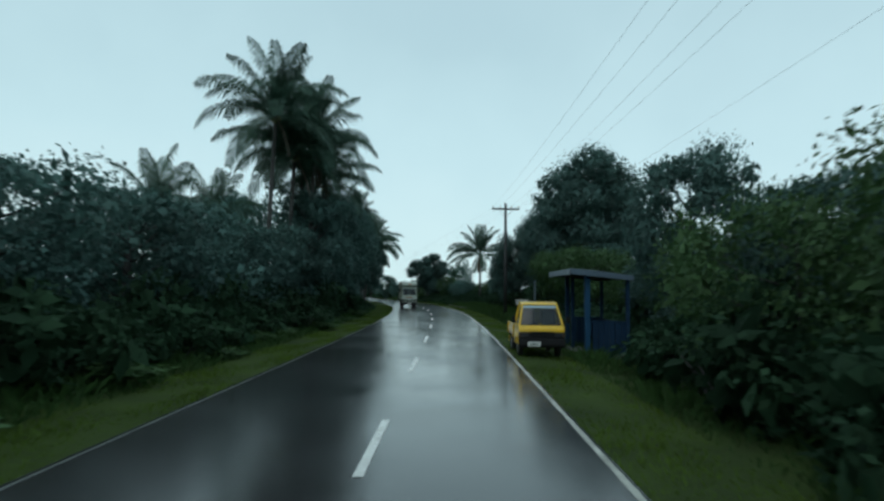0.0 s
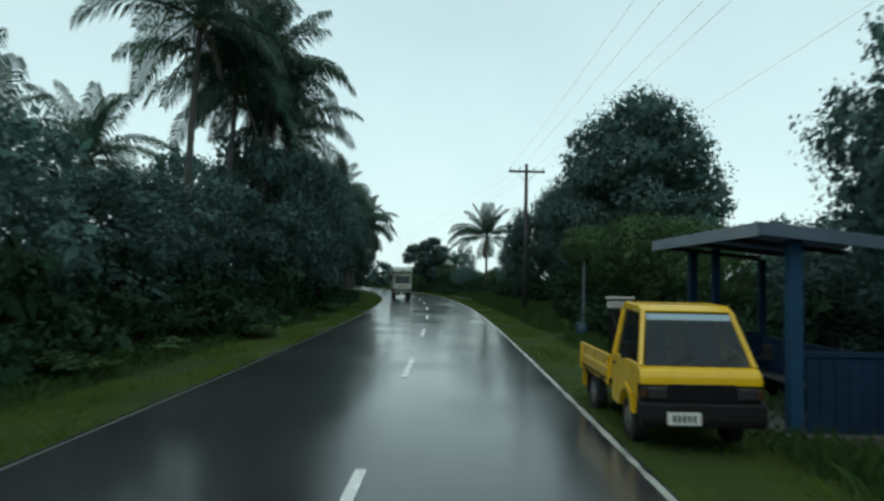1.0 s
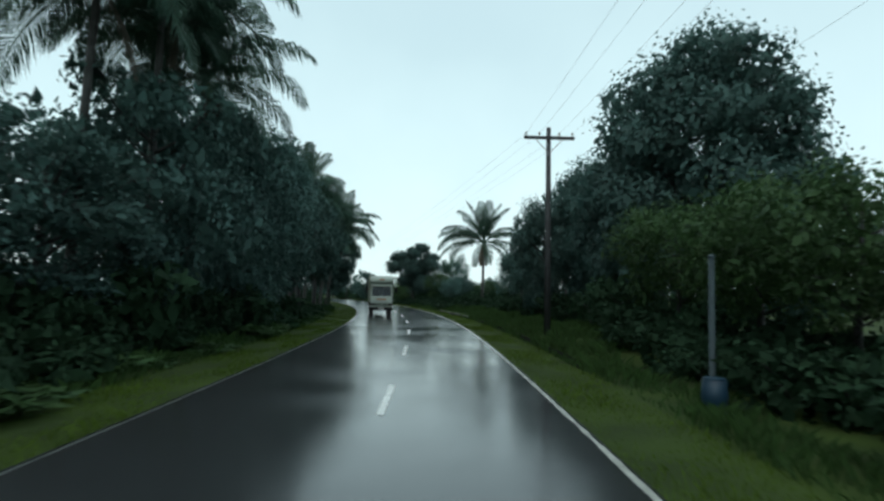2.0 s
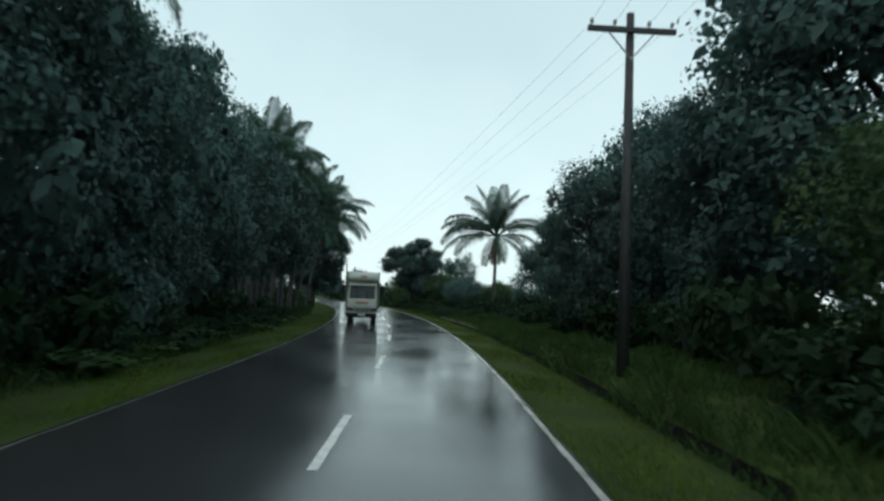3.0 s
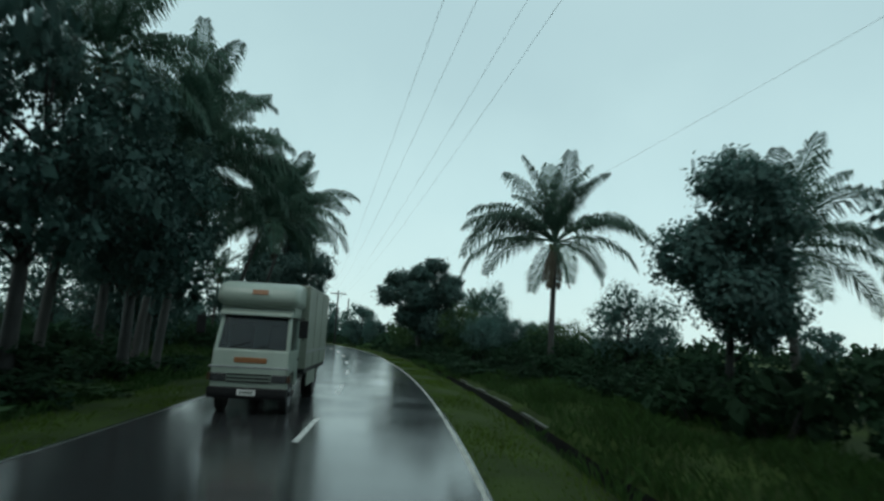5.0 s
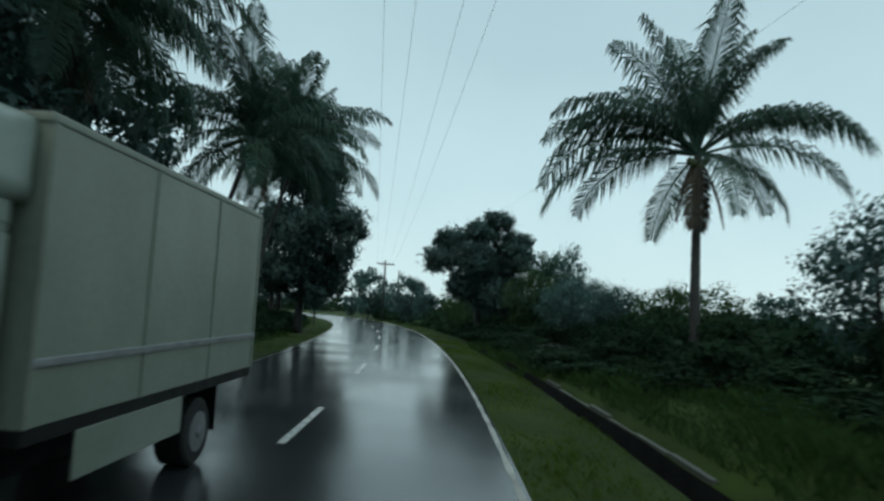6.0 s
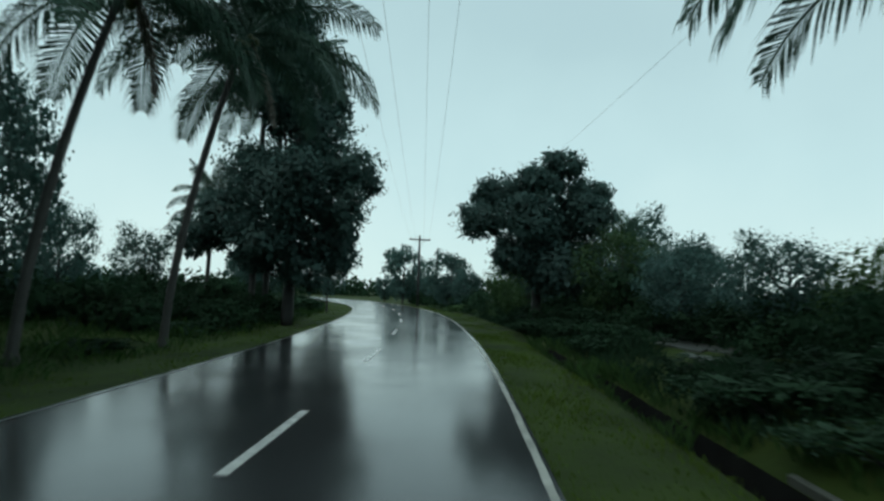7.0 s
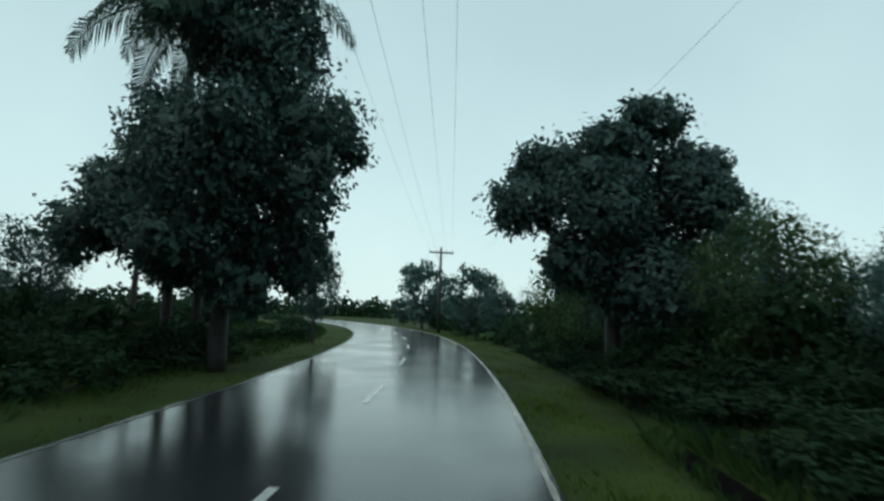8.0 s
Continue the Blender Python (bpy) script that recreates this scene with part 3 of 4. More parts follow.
# kind, metres along, metres to the right, height, width factor
GROVE = [
    # left wall of trees
    ("t", -4, -9.5, 7.5, .8), ("r", 4, -10, 7.6, .75), ("t", 10, -10.5, 5.4, .68), ("r", 15, -10.5, 5.3, .60), ("t", 21, -10, 5.4, .72), ("r", 26, -10.5, 5.6, .60),
    ("t", 31, -10, 5.1, .68), ("r", 36, -10.5, 5.5, .60), ("t", 41, -9.8, 6, .76), ("t", 45.5, -8.8, 9.4, .76), ("r", 50, -9.0, 9, .60), ("n", 54, -8.7, 10.2, .74), ("n", 58, -8.9, 10.8, .74),
    ("t", 62, -9.0, 9.4, .76), ("t", 67, -9.0, 10.3, .8), ("r", 71, -10, 11.2, .68), ("o", 75.5, -8.2, 9.8, .72), ("o", 80.5, -7.2, 8.2, .68),
    ("r", 30, -18, 5.7, .75), ("r", 60, -18, 11, .75),
    ("o", 88, -11, 9.8, .8), ("t", 92, -10.2, 10.6, .8), ("r", 103, -13.5, 8, .42), ("l", 95, -16, 6.5, .6), ("l", 110, -15, 4.9, .30), ("l", 118, -14.5, 4.3, .30), ("l", 93, -13, 3.6, .30), ("l", 122, -8.5, 4.9, .36), ("l", 127, -5.1, 4.9, .26),
    # right
    ("g", 8.5, 8.6, 4.8, .48), ("g", 12.3, 7.9, 4.2, .42), ("g", 5, 8.8, 4.2, .45), ("r", 10, 15, 4.6, .52), ("r", 17, 17, 4.6, .52), ("r", 6, 9.6, 3.8, .38), ("n", 14, 9.9, 5.1, .48), ("r", 27, 13.5, 4.9, .52), ("t", 19, 13.5, 4.7, .64), ("t", 31.5, 12.5, 4.5, .48),
    ("n", 57, 11.7, 9.4, .67), ("t", 46, 13.5, 5.6, .64), ("c", 41, 9.8, 5.2, .56), ("c", 45.5, 9.4, 4.9, .42), ("c", 37.5, 9.9, 4.9, .5), ("c", 34, 11.0, 3.6, .36), ("g", 17, 8.9, 4.6, .4), ("n", 23, 10.0, 7.6, .51), ("r", 28, 10.8, 3.2, .38),
    ("n", 61, 11.6, 9.7, .62), ("n", 62.5, 8.4, 7.3, .42), ("r", 66, 12.3, 9.6, .60), ("r", 62, 17, 10.6, .75),
    ("l", 84, 11.8, 4, .33), ("l", 126.2, 17.0, 7.6, .55), ("g", 97, 12.5, 3.1, .3),
    ("g", 93, 11.8, 2.9, .3), ("l", 99, 11.0, 3.1, .27), ("g", 108.5, 9.6, 4.4, .34), ("l", 103, 9.8, 3.2, .30), ("l", 119, 9.5, 4.5, .39), ("g", 121, 8.0, 4.6, .4), ("l", 107, 12.5, 3.6, .30), ("l", 109.5, 11, 3.6, .25), ("l", 105, 10.5, 3.2, .24), ("g", 115, 11, 4.4, .34), ("l", 118, 13, 4.2, .36), ("g", 126, 8, 4.4, .4),
]
FAR = [  # beyond the bend: kind, x, y, height, width factor
    ("l", -26.0, 157, 6.8, .5), ("l", -17.0, 143, 5.4, .45), ("g", -14.5, 138, 3.5, .25), ("l", -22, 163, 3.8, .25), ("g", -8, 132, 3.7, .30), ("l", -31.5, 166.5, 3.3, .25), ("r", -44, 150, 5.1, .35), ("t", -36, 138, 4.8, .40),
    ("r", -52, 165, 4.8, .40), ("l", -30, 185, 4.4, .40), ("r", -10, 175, 5.4, .45), ("l", 8, 160, 4.8, .40), ("r", 22, 140, 4.8, .40), ("l", 30, 118, 4.1, .40), ("r", 38, 96, 4.8, .45), ("l", 36, 76, 4.8, .40), ("l", -45, 112, 3.1, .25), ("l", -39, 120, 2.9, .25), ("g", -50, 126, 3.4, .30), ("l", -36, 108, 2.4, .20), ("l", -48, 98, 3.0, .25), ("l", -42, 90, 3.3, .25), ("r", -60, 120, 4.1, .40), ("l", -58, 100, 4.1, .40),
]
ring = [(0, 0, 12.9, 2.1, 2.1, 1.5)]
for z, r, n, q in ((11.2, 2.5, 5, 1.9), (8.8, 3.5, 7, 1.9), (6.2, 3.9, 7, 1.8), (3.8, 3.3, 6, 1.6)):
    for k in range(n):
        a = 6.28 * k / n + z
        ring.append((r * math.cos(a), r * math.sin(a), z + 0.5 * math.sin(3 * a), q, q, q * 0.8))
T_DOME = make_tree(10, "large domed dark green tree behind the roadside shrubs", 0, 27000, leaf=(0.26, 0.145), bole=0.45, first=0.16, height=13, shape=ring)
T_DOME.matrix_world = lay(51.7, 13.4, ground_z(51.7, 13.4))
T_BEND_R = make_tree(8, "spreading flat-topped tree at the bend of the road", 0, 24000, leaf=(0.2, 0.115), mat=M_LEAF_HAZE, bole=0.26, first=0.3, height=7.5, shape=[
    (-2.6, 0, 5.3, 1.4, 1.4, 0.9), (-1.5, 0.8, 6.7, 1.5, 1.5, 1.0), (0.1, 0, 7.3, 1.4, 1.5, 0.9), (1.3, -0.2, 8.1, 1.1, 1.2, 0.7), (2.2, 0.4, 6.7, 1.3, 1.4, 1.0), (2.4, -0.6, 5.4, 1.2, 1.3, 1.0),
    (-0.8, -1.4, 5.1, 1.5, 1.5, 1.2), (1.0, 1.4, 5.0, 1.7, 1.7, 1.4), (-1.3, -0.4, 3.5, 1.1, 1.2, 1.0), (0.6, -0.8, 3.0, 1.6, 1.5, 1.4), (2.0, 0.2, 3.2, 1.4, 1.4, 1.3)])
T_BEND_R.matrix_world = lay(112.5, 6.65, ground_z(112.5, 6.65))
T_BEND_L = make_tree(9, "big dense dark tree standing close to the road", 0, 36000, leaf=(0.21, 0.125), bole=0.3, first=0.2, height=13, shape=[
    (-2.9, 0, 5.2, 1.5, 1.8, 1.3), (2.7, 0, 7.6, 1.5, 1.8, 1.3), (2.6, -0.6, 5.6, 1.2, 1.4, 1.2), (-2.0, 0.8, 7.6, 1.7, 1.9, 1.6), (1.1, 0.4, 9.4, 1.8, 2.0, 1.6), (-0.8, 0, 11.2, 1.8, 2.0, 1.6),
    (0.7, -0.6, 12.6, 1.5, 1.6, 1.3), (-1.0, 0.6, 13.8, 1.4, 1.5, 1.2), (0.1, 0, 15.0, 1.0, 1.1, 1.0), (0, -1.8, 6.2, 2.1, 1.8, 1.9), (0, 2.0, 7.0, 2.1, 1.9, 2.1), (-0.9, -1.0, 4.0, 1.9, 1.8, 1.2), (1.3, 0.6, 4.1, 1.6, 1.8, 1.2), (1.8, 0.4, 11.0, 0.9, 1.1, 0.9), (-4.5, 0.4, 4.3, 1.4, 1.5, 0.9), (-1.6, 0, 3.1, 1.0, 1.2, 0.6), (2.2, 0.8, 3.4, 1.2, 1.3, 1.0), (0.8, -0.9, 2.6, 1.1, 1.1, 0.8)])
T_VERGE = make_tree(13, "small dense broadleaf tree on the bank behind the drain", 0, 11000, leaf=(0.17, 0.09), bole=0.14, first=0.28, height=6.6, shape=[
    (-1.0, 0.2, 4.4, 1.1, 1.2, 1.0), (0.5, -0.4, 5.6, 1.3, 1.3, 1.1), (1.2, 0.5, 4.2, 1.3, 1.3, 1.2), (0.2, 0.3, 6.6, 1.0, 1.0, 0.8), (-0.3, -0.7, 3.3, 1.2, 1.1, 0.9), (0.9, -0.3, 2.9, 1.2, 1.1, 0.8)])
T_VERGE.matrix_world = lay(72.9, 9.5, ground_z(72.9, 9.5), 0, (0.88, 0.88, 0.92))
T_BEND_L.matrix_world = lay(112, -5.35, ground_z(112, -5.35))
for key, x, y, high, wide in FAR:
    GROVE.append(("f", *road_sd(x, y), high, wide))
for k, (key, s, d, high, wide) in enumerate(GROVE):
    plant(TREES, key, s, d, wide, high / 10, k * 67 % 360)

# undergrowth along both sides
_r2 = random.Random(4)
HEDGES = [  # kind, from, to, spacing, offset, height
    ("d", -2, 60, 2.3, -7.5, 2.1), ("w", 60, 86, 2.4, -7.4, 1.0), ("p", 4, 80, 5.1, -7.0, 0.7), ("d", -6, 56, 3.7, -8.6, 3.1), ("d", 58, 86, 3.2, -9.2, 1.9), ("d", 60, 88, 3.6, -13.0, 2.2),
    ("d", -6, 17, 2.2, 6.7, 2.2), ("d", -3, 14, 4.3, 6.3, 1.3), ("d", 0, 18, 3.0, 8.4, 3.2), ("d", 27, 44, 2.4, 7.9, 1.9), ("d", 25, 46, 3.4, 7.7, 1.7), ("d", 29, 58, 3.1, 9.6, 2.9),
    ("d", 55, 75, 2.6, 9.3, 2.2), ("v", 72, 106, 2.2, 9.6, 1.5), ("d", 74, 128, 3.0, 11.6, 2.2), ("d", 76, 126, 5.5, 15.5, 2.7), ("v", 91, 106, 2.8, 9.8, 2.1), ("v", 107, 124, 2.8, 9.6, 2.8), ("v", 98, 130, 2.4, 7.6, 1.4), ("d", 128, 160, 3.2, 7.6, 2.6), ("p", 126, 150, 4.0, 6.4, 1.0),
    ("w", 84, 128, 2.6, -13.5, 1.3), ("d", 86, 130, 4, -19, 2.0), ("d", 90, 150, 3.4, -26, 2.6), ("w", 126, 180, 4, -7.5, 1.3), ("w", 86, 120, 6, -7.4, 0.7), ("v", 86, 118, 2.5, 8.1, 0.9), ("v", 100, 118, 1.8, 6.5, 0.7), ("v", 88, 95, 2.0, 7.0, 0.6), ("v", 90, 108, 2.8, 10.8, 2.2), ("d", 98, 150, 2.8, -12.8, 2.6), ("v", 107, 117, 1.7, -6.9, 1.7), ("d", 24, 38, 2.8, 13.8, 2.9), ("d", 14.5, 20.5, 1.8, 7.5, 2.0), ("d", 104, 122, 2.4, -9.2, 2.3), ("d", 100, 150, 3.6, -34, 2.7),
]
for key, s0, s1, gap, off, high in HEDGES:
    s = s0
    while s < s1:
        if not (95 < s < 105 and 7 < off < 10.2):  # the open water on the bank
            shrub(key, s + _r2.uniform(-.6, .6), off + _r2.uniform(-.7, .7), _r2.uniform(.8, 1.15), high / 2.4 * _r2.uniform(.75, 1.2), _r2.uniform(0, 360))
        s += gap

# coconut palms
make_palm(21, 38.9, -10.4, 13.0, (0.3, 0.3), 1.2, start=20)
make_palm(22, 46.5, -9.3, 12.6, (0.4, -0.4), 1.25, start=75)
make_palm(32, 43.0, -10.0, 11.4, (0.2, 0.4), 1.25, start=35)
make_palm(37, 49.0, -10.6, 12.4, (0.2, 0.1), 1.2, start=15)
make_palm(33, 50.5, -9.2, 10.6, (0.3, 0.1), 1.1, start=110)
make_palm(38, 35.5, -13.0, 5.9, (0.3, 0), 0.75, start=48)
make_palm(23, 31.5, -13.5, 5.5, (-0.5, 0), 0.85, start=130)
make_palm(24, 89.5, 10.15, 6.95, (0.15, 0.2), 1.12, label="coconut palm with a straight trunk standing over scrub", fronds=(
    (75, "up", 0, 0.95), (92, "up", 0, 1.1), (262, "up", 0, 1.0), (140, "mid", 1, 1.25), (125, "low", 0, 1.15), (168, "low", 0, 1.2), (170, "up", 0, 1.0), (5, "up", 0, 1.0), (-12, "up", 1, 1.05), (188, "up", 1, 1.0), (60, "up", 1, 0.85), (130, "up", 1, 0.85), (300, "up", 1, 0.8),
    (12, "mid", 0, 1.1), (-22, "mid", 1, 1.1), (168, "mid", 0, 1.05), (196, "mid", 1, 1.1), (-45, "mid", 1, 1.0), (180, "mid", 1, 1.05), (155, "mid", 0, 1.1),
    (25, "low", 0, 0.95), (-30, "low", 0, 1.0), (270, "low", 1, 0.85), (90, "low", 1, 0.9), (320, "low", 1, 0.8), (140, "dry", 0, 0.8), (330, "dry", 0, 0.9), (215, "dry", 0, 0.95), (20, "dry", 0, 0.9)))
make_palm(36, *road_sd(-1.3, 120.8), 4.6, (-0.1, 0.1), 0.62, label="young coconut palm with upright fronds rising out of scrub", girth=0.7, fronds=(
    (10, "up", 0, 1.0), (-15, "up", 1, 1.0), (190, "up", 0, 0.95), (170, "up", 1, 0.9), (80, "up", 0, 1.0), (260, "up", 1, 0.9), (25, "mid", 0, 0.9), (200, "mid", 0, 0.9), (120, "mid", 0, 0.8), (300, "mid", 1, 0.9), (150, "low", 0, 0.7), (340, "low", 0, 0.8)))
make_palm(39, *road_sd(-25.4, 114.8), 6.1, (0.2, 0), 0.7, label="young coconut palm standing behind a big dark tree", girth=0.8, start=70)
make_palm(25, 78.5, 15.3, 5.4, (-0.4, 0.2), 0.95, start=40)
make_palm(26, 95.0, -7.0, 8.3, (1.8, 0.2), 1.1, girth=0.72, label="leaning coconut palm with a slender grey trunk", start=60)
make_palm(27, 100.2, -6.2, 9.3, (1.9, 0.2), 1.1, girth=0.72, label="leaning coconut palm with a slender grey trunk", start=15)
make_palm(28, 114.5, -7.0, 12.4, (0.8, -0.6), 1.05, start=100)
make_palm(34, 112.6, -7.2, 11.6, (0.2, 0.2), 1.05, start=10)
make_palm(29, 85.0, -8.4, 8.6, (1.2, 0.2), 1.0, start=5)
make_palm(30, 90.0, -9.6, 12.0, (0.8, 0.6), 1.1, start=33)
make_palm(31, 79.0, -9.2, 10.2, (0.8, 0.2), 1.05, start=50)
make_palm(35, 82.5, -6.8, 8.0, (0.8, 0.4), 0.95, start=80)


# low woods that close the view far off on every side
def far_woods():
    rng = np.random.default_rng(77)
    blobs = []
    for k in range(520):
        a = 2 * math.pi * k / 520 + rng.uniform(-0.01, 0.01)
        r = 150 * rng.uniform(0.97, 1.06)
        h = rng.uniform(1.9, 3.0)
        blobs.append((-12 + r * math.cos(a), 80 + r * math.sin(a), h * 0.7, 4.2, 4.2, h))
    v, f, q = leaves(blobs, 34000, 1.5, 1.0, rng)
    tagged(leaf_mesh("far_woods", v, f, q, M_UNDER, None), "low dark green woods along the horizon", "woods", kind="stuff")


far_woods()

# ---- poles and wires ----
def make_pole(s, d, height, arm_z, label, arm=True):
    root = thing("utility_pole", label, "utility pole", "utility poles", lay(s, d, ground_z(s, d)))
    part("post", rod([(0, 0, -0.3), (0, 0, height * 0.5), (0, 0, height + 0.15)], [0.155, 0.13, 0.1], 12), M_TIMBER, root, smooth=True)
    if not arm:
        return root
    part("crossarm", box(-1.15, 1.15, -0.2, -0.09, arm_z - 0.07, arm_z + 0.07, 0.01), M_TIMBER, root)
    for sx in (-1, 1):
        part("brace", rod([(0, -0.1, arm_z - 0.75), (sx * 0.6, -0.12, arm_z - 0.06)], 0.02, 6), M_GREYMETAL, root)
    for x in (-1.05, -0.45, 0.45, 1.05):
        bm = rod([(x, -0.145, arm_z + 0.07), (x, -0.145, arm_z + 0.15), (x, -0.145, arm_z + 0.16), (x, -0.145, arm_z + 0.26)], [0.02, 0.02, 0.06, 0.035], 8)
        part("insulator", bm, M_PORCELAIN, root, smooth=True)
    return root


def make_wire(a, b, sag, radius=0.0036):
    pts = []
    for i in range(25):
        t = i / 24
        p = a.lerp(b, t)
        p.z -= sag * 4 * t * (1 - t)
        pts.append(p)
    ob = part("power_line", rod(pts, radius, 5), M_WIRE)
    return tagged(ob, "thin black overhead power line strung along the road", "cable", "overhead wires")


POLES = [(-48, 7.4, 9.2), (51.8, 6.15, 9.2), (*road_sd(-21.5, 147.6), 7.6)]
for s, d, h in POLES:
    make_pole(s, d, h, h - 0.35, "grey timber utility pole with a crossarm and insulators")
make_pole(*road_sd(-23.4, 164.0), 7.4, 7.0, "plain grey timber pole rising above distant trees", arm=False)
for (sa, da, ha), (sb, db, hb) in zip(POLES, POLES[1:]):
    for x in (-1.05, -0.45, 0.45, 1.05):
        make_wire(at(sa, da + x, ha - 0.1), at(sb, db + x, hb - 0.1), 1.2)
make_wire(at(-50, 11.5, 9.4), at(70, 11.2, 9.0), 1.2)
make_wire(at(70, 11.2, 9.0), at(150, 8.6, 7.4), 0.6)

# ---- concrete lip of the drain ----
drain = thing("drain", "open roadside drain with a damp concrete lip", "drain")
drain["kind"] = "structure"
for k in range(11):
    s = 74 + 1.5 * k
    bm = bmesh.new()
    box(-0.05, 0.05, 0, 1.47, -0.45, 0.03 + 0.045 * math.sin(k * 2.3), 0.015, bm, lay(s, 5.53, ground_z(s, 5.53), 0.6 * math.sin(k * 1.7)))
    part("kerb_block", bm, M_CONCRETE, drain)


# ---- rain pools among the weeds ----
def make_pool(s, d, half_s, half_d, seed):
    rr = random.Random(seed)
    verts, n = [], 28
    for k in range(n):
        a = 2 * math.pi * k / n
        q = 1 + 0.22 * math.sin(3 * a + seed) + 0.12 * math.sin(7 * a) + rr.uniform(-0.06, 0.06)
        verts.append(at(s + half_s * q * math.cos(a), d + half_d * q * math.sin(a), ground_z(s, d) + 0.05))
    low = [v - Vector((0, 0, 0.3)) for v in verts]
    faces = [list(range(n))] + [[k, k + n, (k + 1) % n + n, (k + 1) % n] for k in range(n)]
    tagged(raw("rain_pool", verts + low, faces, M_POOL), "pale shallow rain pool among wet weeds", "puddle", "rain pools")


for s, d, hs, hd, seed in ((101.8, 9.4, 2.8, 0.8, 1), (98.0, 8.3, 0.9, 0.35, 2)):
    make_pool(s, d, hs, hd, seed)


# ---- vehicles: x to the right, the front towards -y ----
def wheel(root, x, y, r, w, label="", dual=False):
    bm = rod([(x - w / 2, y, r), (x - w * 0.42, y, r), (x + w * 0.42, y, r), (x + w / 2, y, r)], [r * 0.9, r, r, r * 0.9], 22)
    wh = part("wheel", bm, M_TYRE, root, label or "black rubber tyre", smooth=False)
    sx = 1 if x > 0 else -1
    part("rim", rod([(x + sx * w * 0.30, y, r), (x + sx * w * 0.52, y, r), (x + sx * w * 0.54, y, r)], [r * 0.62, r * 0.6, r * 0.3], 16), M_RIM, wh, "dull steel rim")
    part("hub", rod([(x + sx * w * 0.5, y, r), (x + sx * w * 0.62, y, r)], [r * 0.2, r * 0.16], 10), M_RIM, wh)


def plate(root, y, z, half, tall, off=0.0):
    p = part("number_plate", box(off - half, off + half, y - 0.012, y, z - tall / 2, z + tall / 2, 0.004), M_PLATE, root, "white plate with dark bars")
    for x in (-0.6, -0.3, 0.0, 0.3, 0.6):
        part("mark", box(off + (x - 0.09) * half, off + (x + 0.09) * half, y - 0.016, y - 0.0121, z - tall * 0.28, z + tall * 0.28), M_PLATEBAR, p)


def pickup():
    root = thing("mini_truck", "small yellow flatbed mini truck parked half on the grass verge", "truck", m=lay(20.1, 3.94, -0.08, 0.5))
    W = 0.74
    # cab shell: nose, roof, back wall, floor, door skins
    part("nose", prism([(0.0, 0.82), (0.01, 0.92), (0.05, 1.0), (0.16, 1.04), (0.2, 0.82)], -W, W, 0.02), M_YELLOW, root)
    part("lower_front", prism([(0.01, 0.42), (0.01, 0.815), (0.2, 0.815), (0.2, 0.42)], -W + 0.01, W - 0.01, 0.02), M_BLACK, root, "black lower front")
    part("roof", prism([(0.46, 1.70), (0.62, 1.77), (1.2, 1.79), (1.36, 1.74), (1.36, 1.69), (0.5, 1.66)], -W + 0.15, W - 0.15, 0.02), M_YELLOW, root)
    bm = box(-W + 0.03, W - 0.03, 1.32, 1.38, 0.55, 1.70, 0.015)
    for v in bm.verts:
        v.co.x *= 1 - 0.16 * max(0, v.co.z - 0.55) / 1.15
    part("back_wall", bm, M_YELLOW, root)
    part("floor_pan", box(-W + 0.04, W - 0.04, 0.15, 1.34, 0.42, 0.5), M_CABIN, root)
    for sx in (-1, 1):
        x0, x1 = sorted((sx * W, sx * (W - 0.05)))
        door = part("door", prism([(0.16, 0.62), (0.16, 1.03), (0.34, 1.06), (1.3, 1.06), (1.3, 0.42), (0.98, 0.40), (0.86, 0.66), (0.62, 0.76), (0.36, 0.68)], x0, x1, 0.008), M_YELLOW, root)
        part("door_handle", box(*sorted((sx * W, sx * (W + 0.02))), 1.08, 1.2, 0.93, 0.96), M_BLACK, door, "black door handle")
        part("front_pillar", rod([(sx * (W - 0.04), 0.14, 1.03), (sx * (W - 0.18), 0.50, 1.70)], 0.035, 6), M_YELLOW, root)
        part("rear_pillar", rod([(sx * (W - 0.04), 1.3, 1.04), (sx * (W - 0.19), 1.31, 1.72)], 0.045, 6), M_YELLOW, root)
        bm = bmesh.new()
        bm.faces.new([bm.verts.new((sx * (W - 0.05 - 0.2 * (z - 1.07)), y, z)) for y, z in ((0.26, 1.07), (0.54, 1.64), (1.26, 1.66), (1.26, 1.07))])
        part("side_window", bm, M_GLASS, root).visible_shadow = False
        part("wheel_arch", prism([(0.30, 0.42), (0.36, 0.66), (0.62, 0.76), (0.88, 0.64), (0.96, 0.42), (0.9, 0.42), (0.8, 0.6), (0.62, 0.68), (0.44, 0.6), (0.37, 0.42)], *sorted((sx * (W + 0.02), sx * (W - 0.12)))), M_YELLOW, root)
        lamp = part("headlight", box(*sorted((sx * 0.42, sx * 0.66)), -0.03, 0.02, 0.66, 0.80, 0.015), M_LAMPDARK, root, "dull dark headlight")
        part("indicator", box(*sorted((sx * 0.67, sx * 0.73)), -0.02, 0.03, 0.67, 0.79, 0.01), M_AMBERDARK, root, "amber indicator lamp")
        mir = part("mirror_arm", rod([(sx * W, 0.28, 1.1), (sx * (W + 0.14), 0.2, 1.2)], 0.012, 6), M_BLACK, root)
        part("mirror", box(*sorted((sx * (W + 0.08), sx * (W + 0.2))), 0.15, 0.19, 1.12, 1.32, 0.015), M_BLACK, root, "black side mirror")
    bm = bmesh.new()
    vs = [bm.verts.new(v) for v in ((-W + 0.1, 0.13, 1.04), (W - 0.1, 0.13, 1.04), (W - 0.2, 0.48, 1.67), (-W + 0.2, 0.48, 1.67))]
    bm.faces.new(vs)
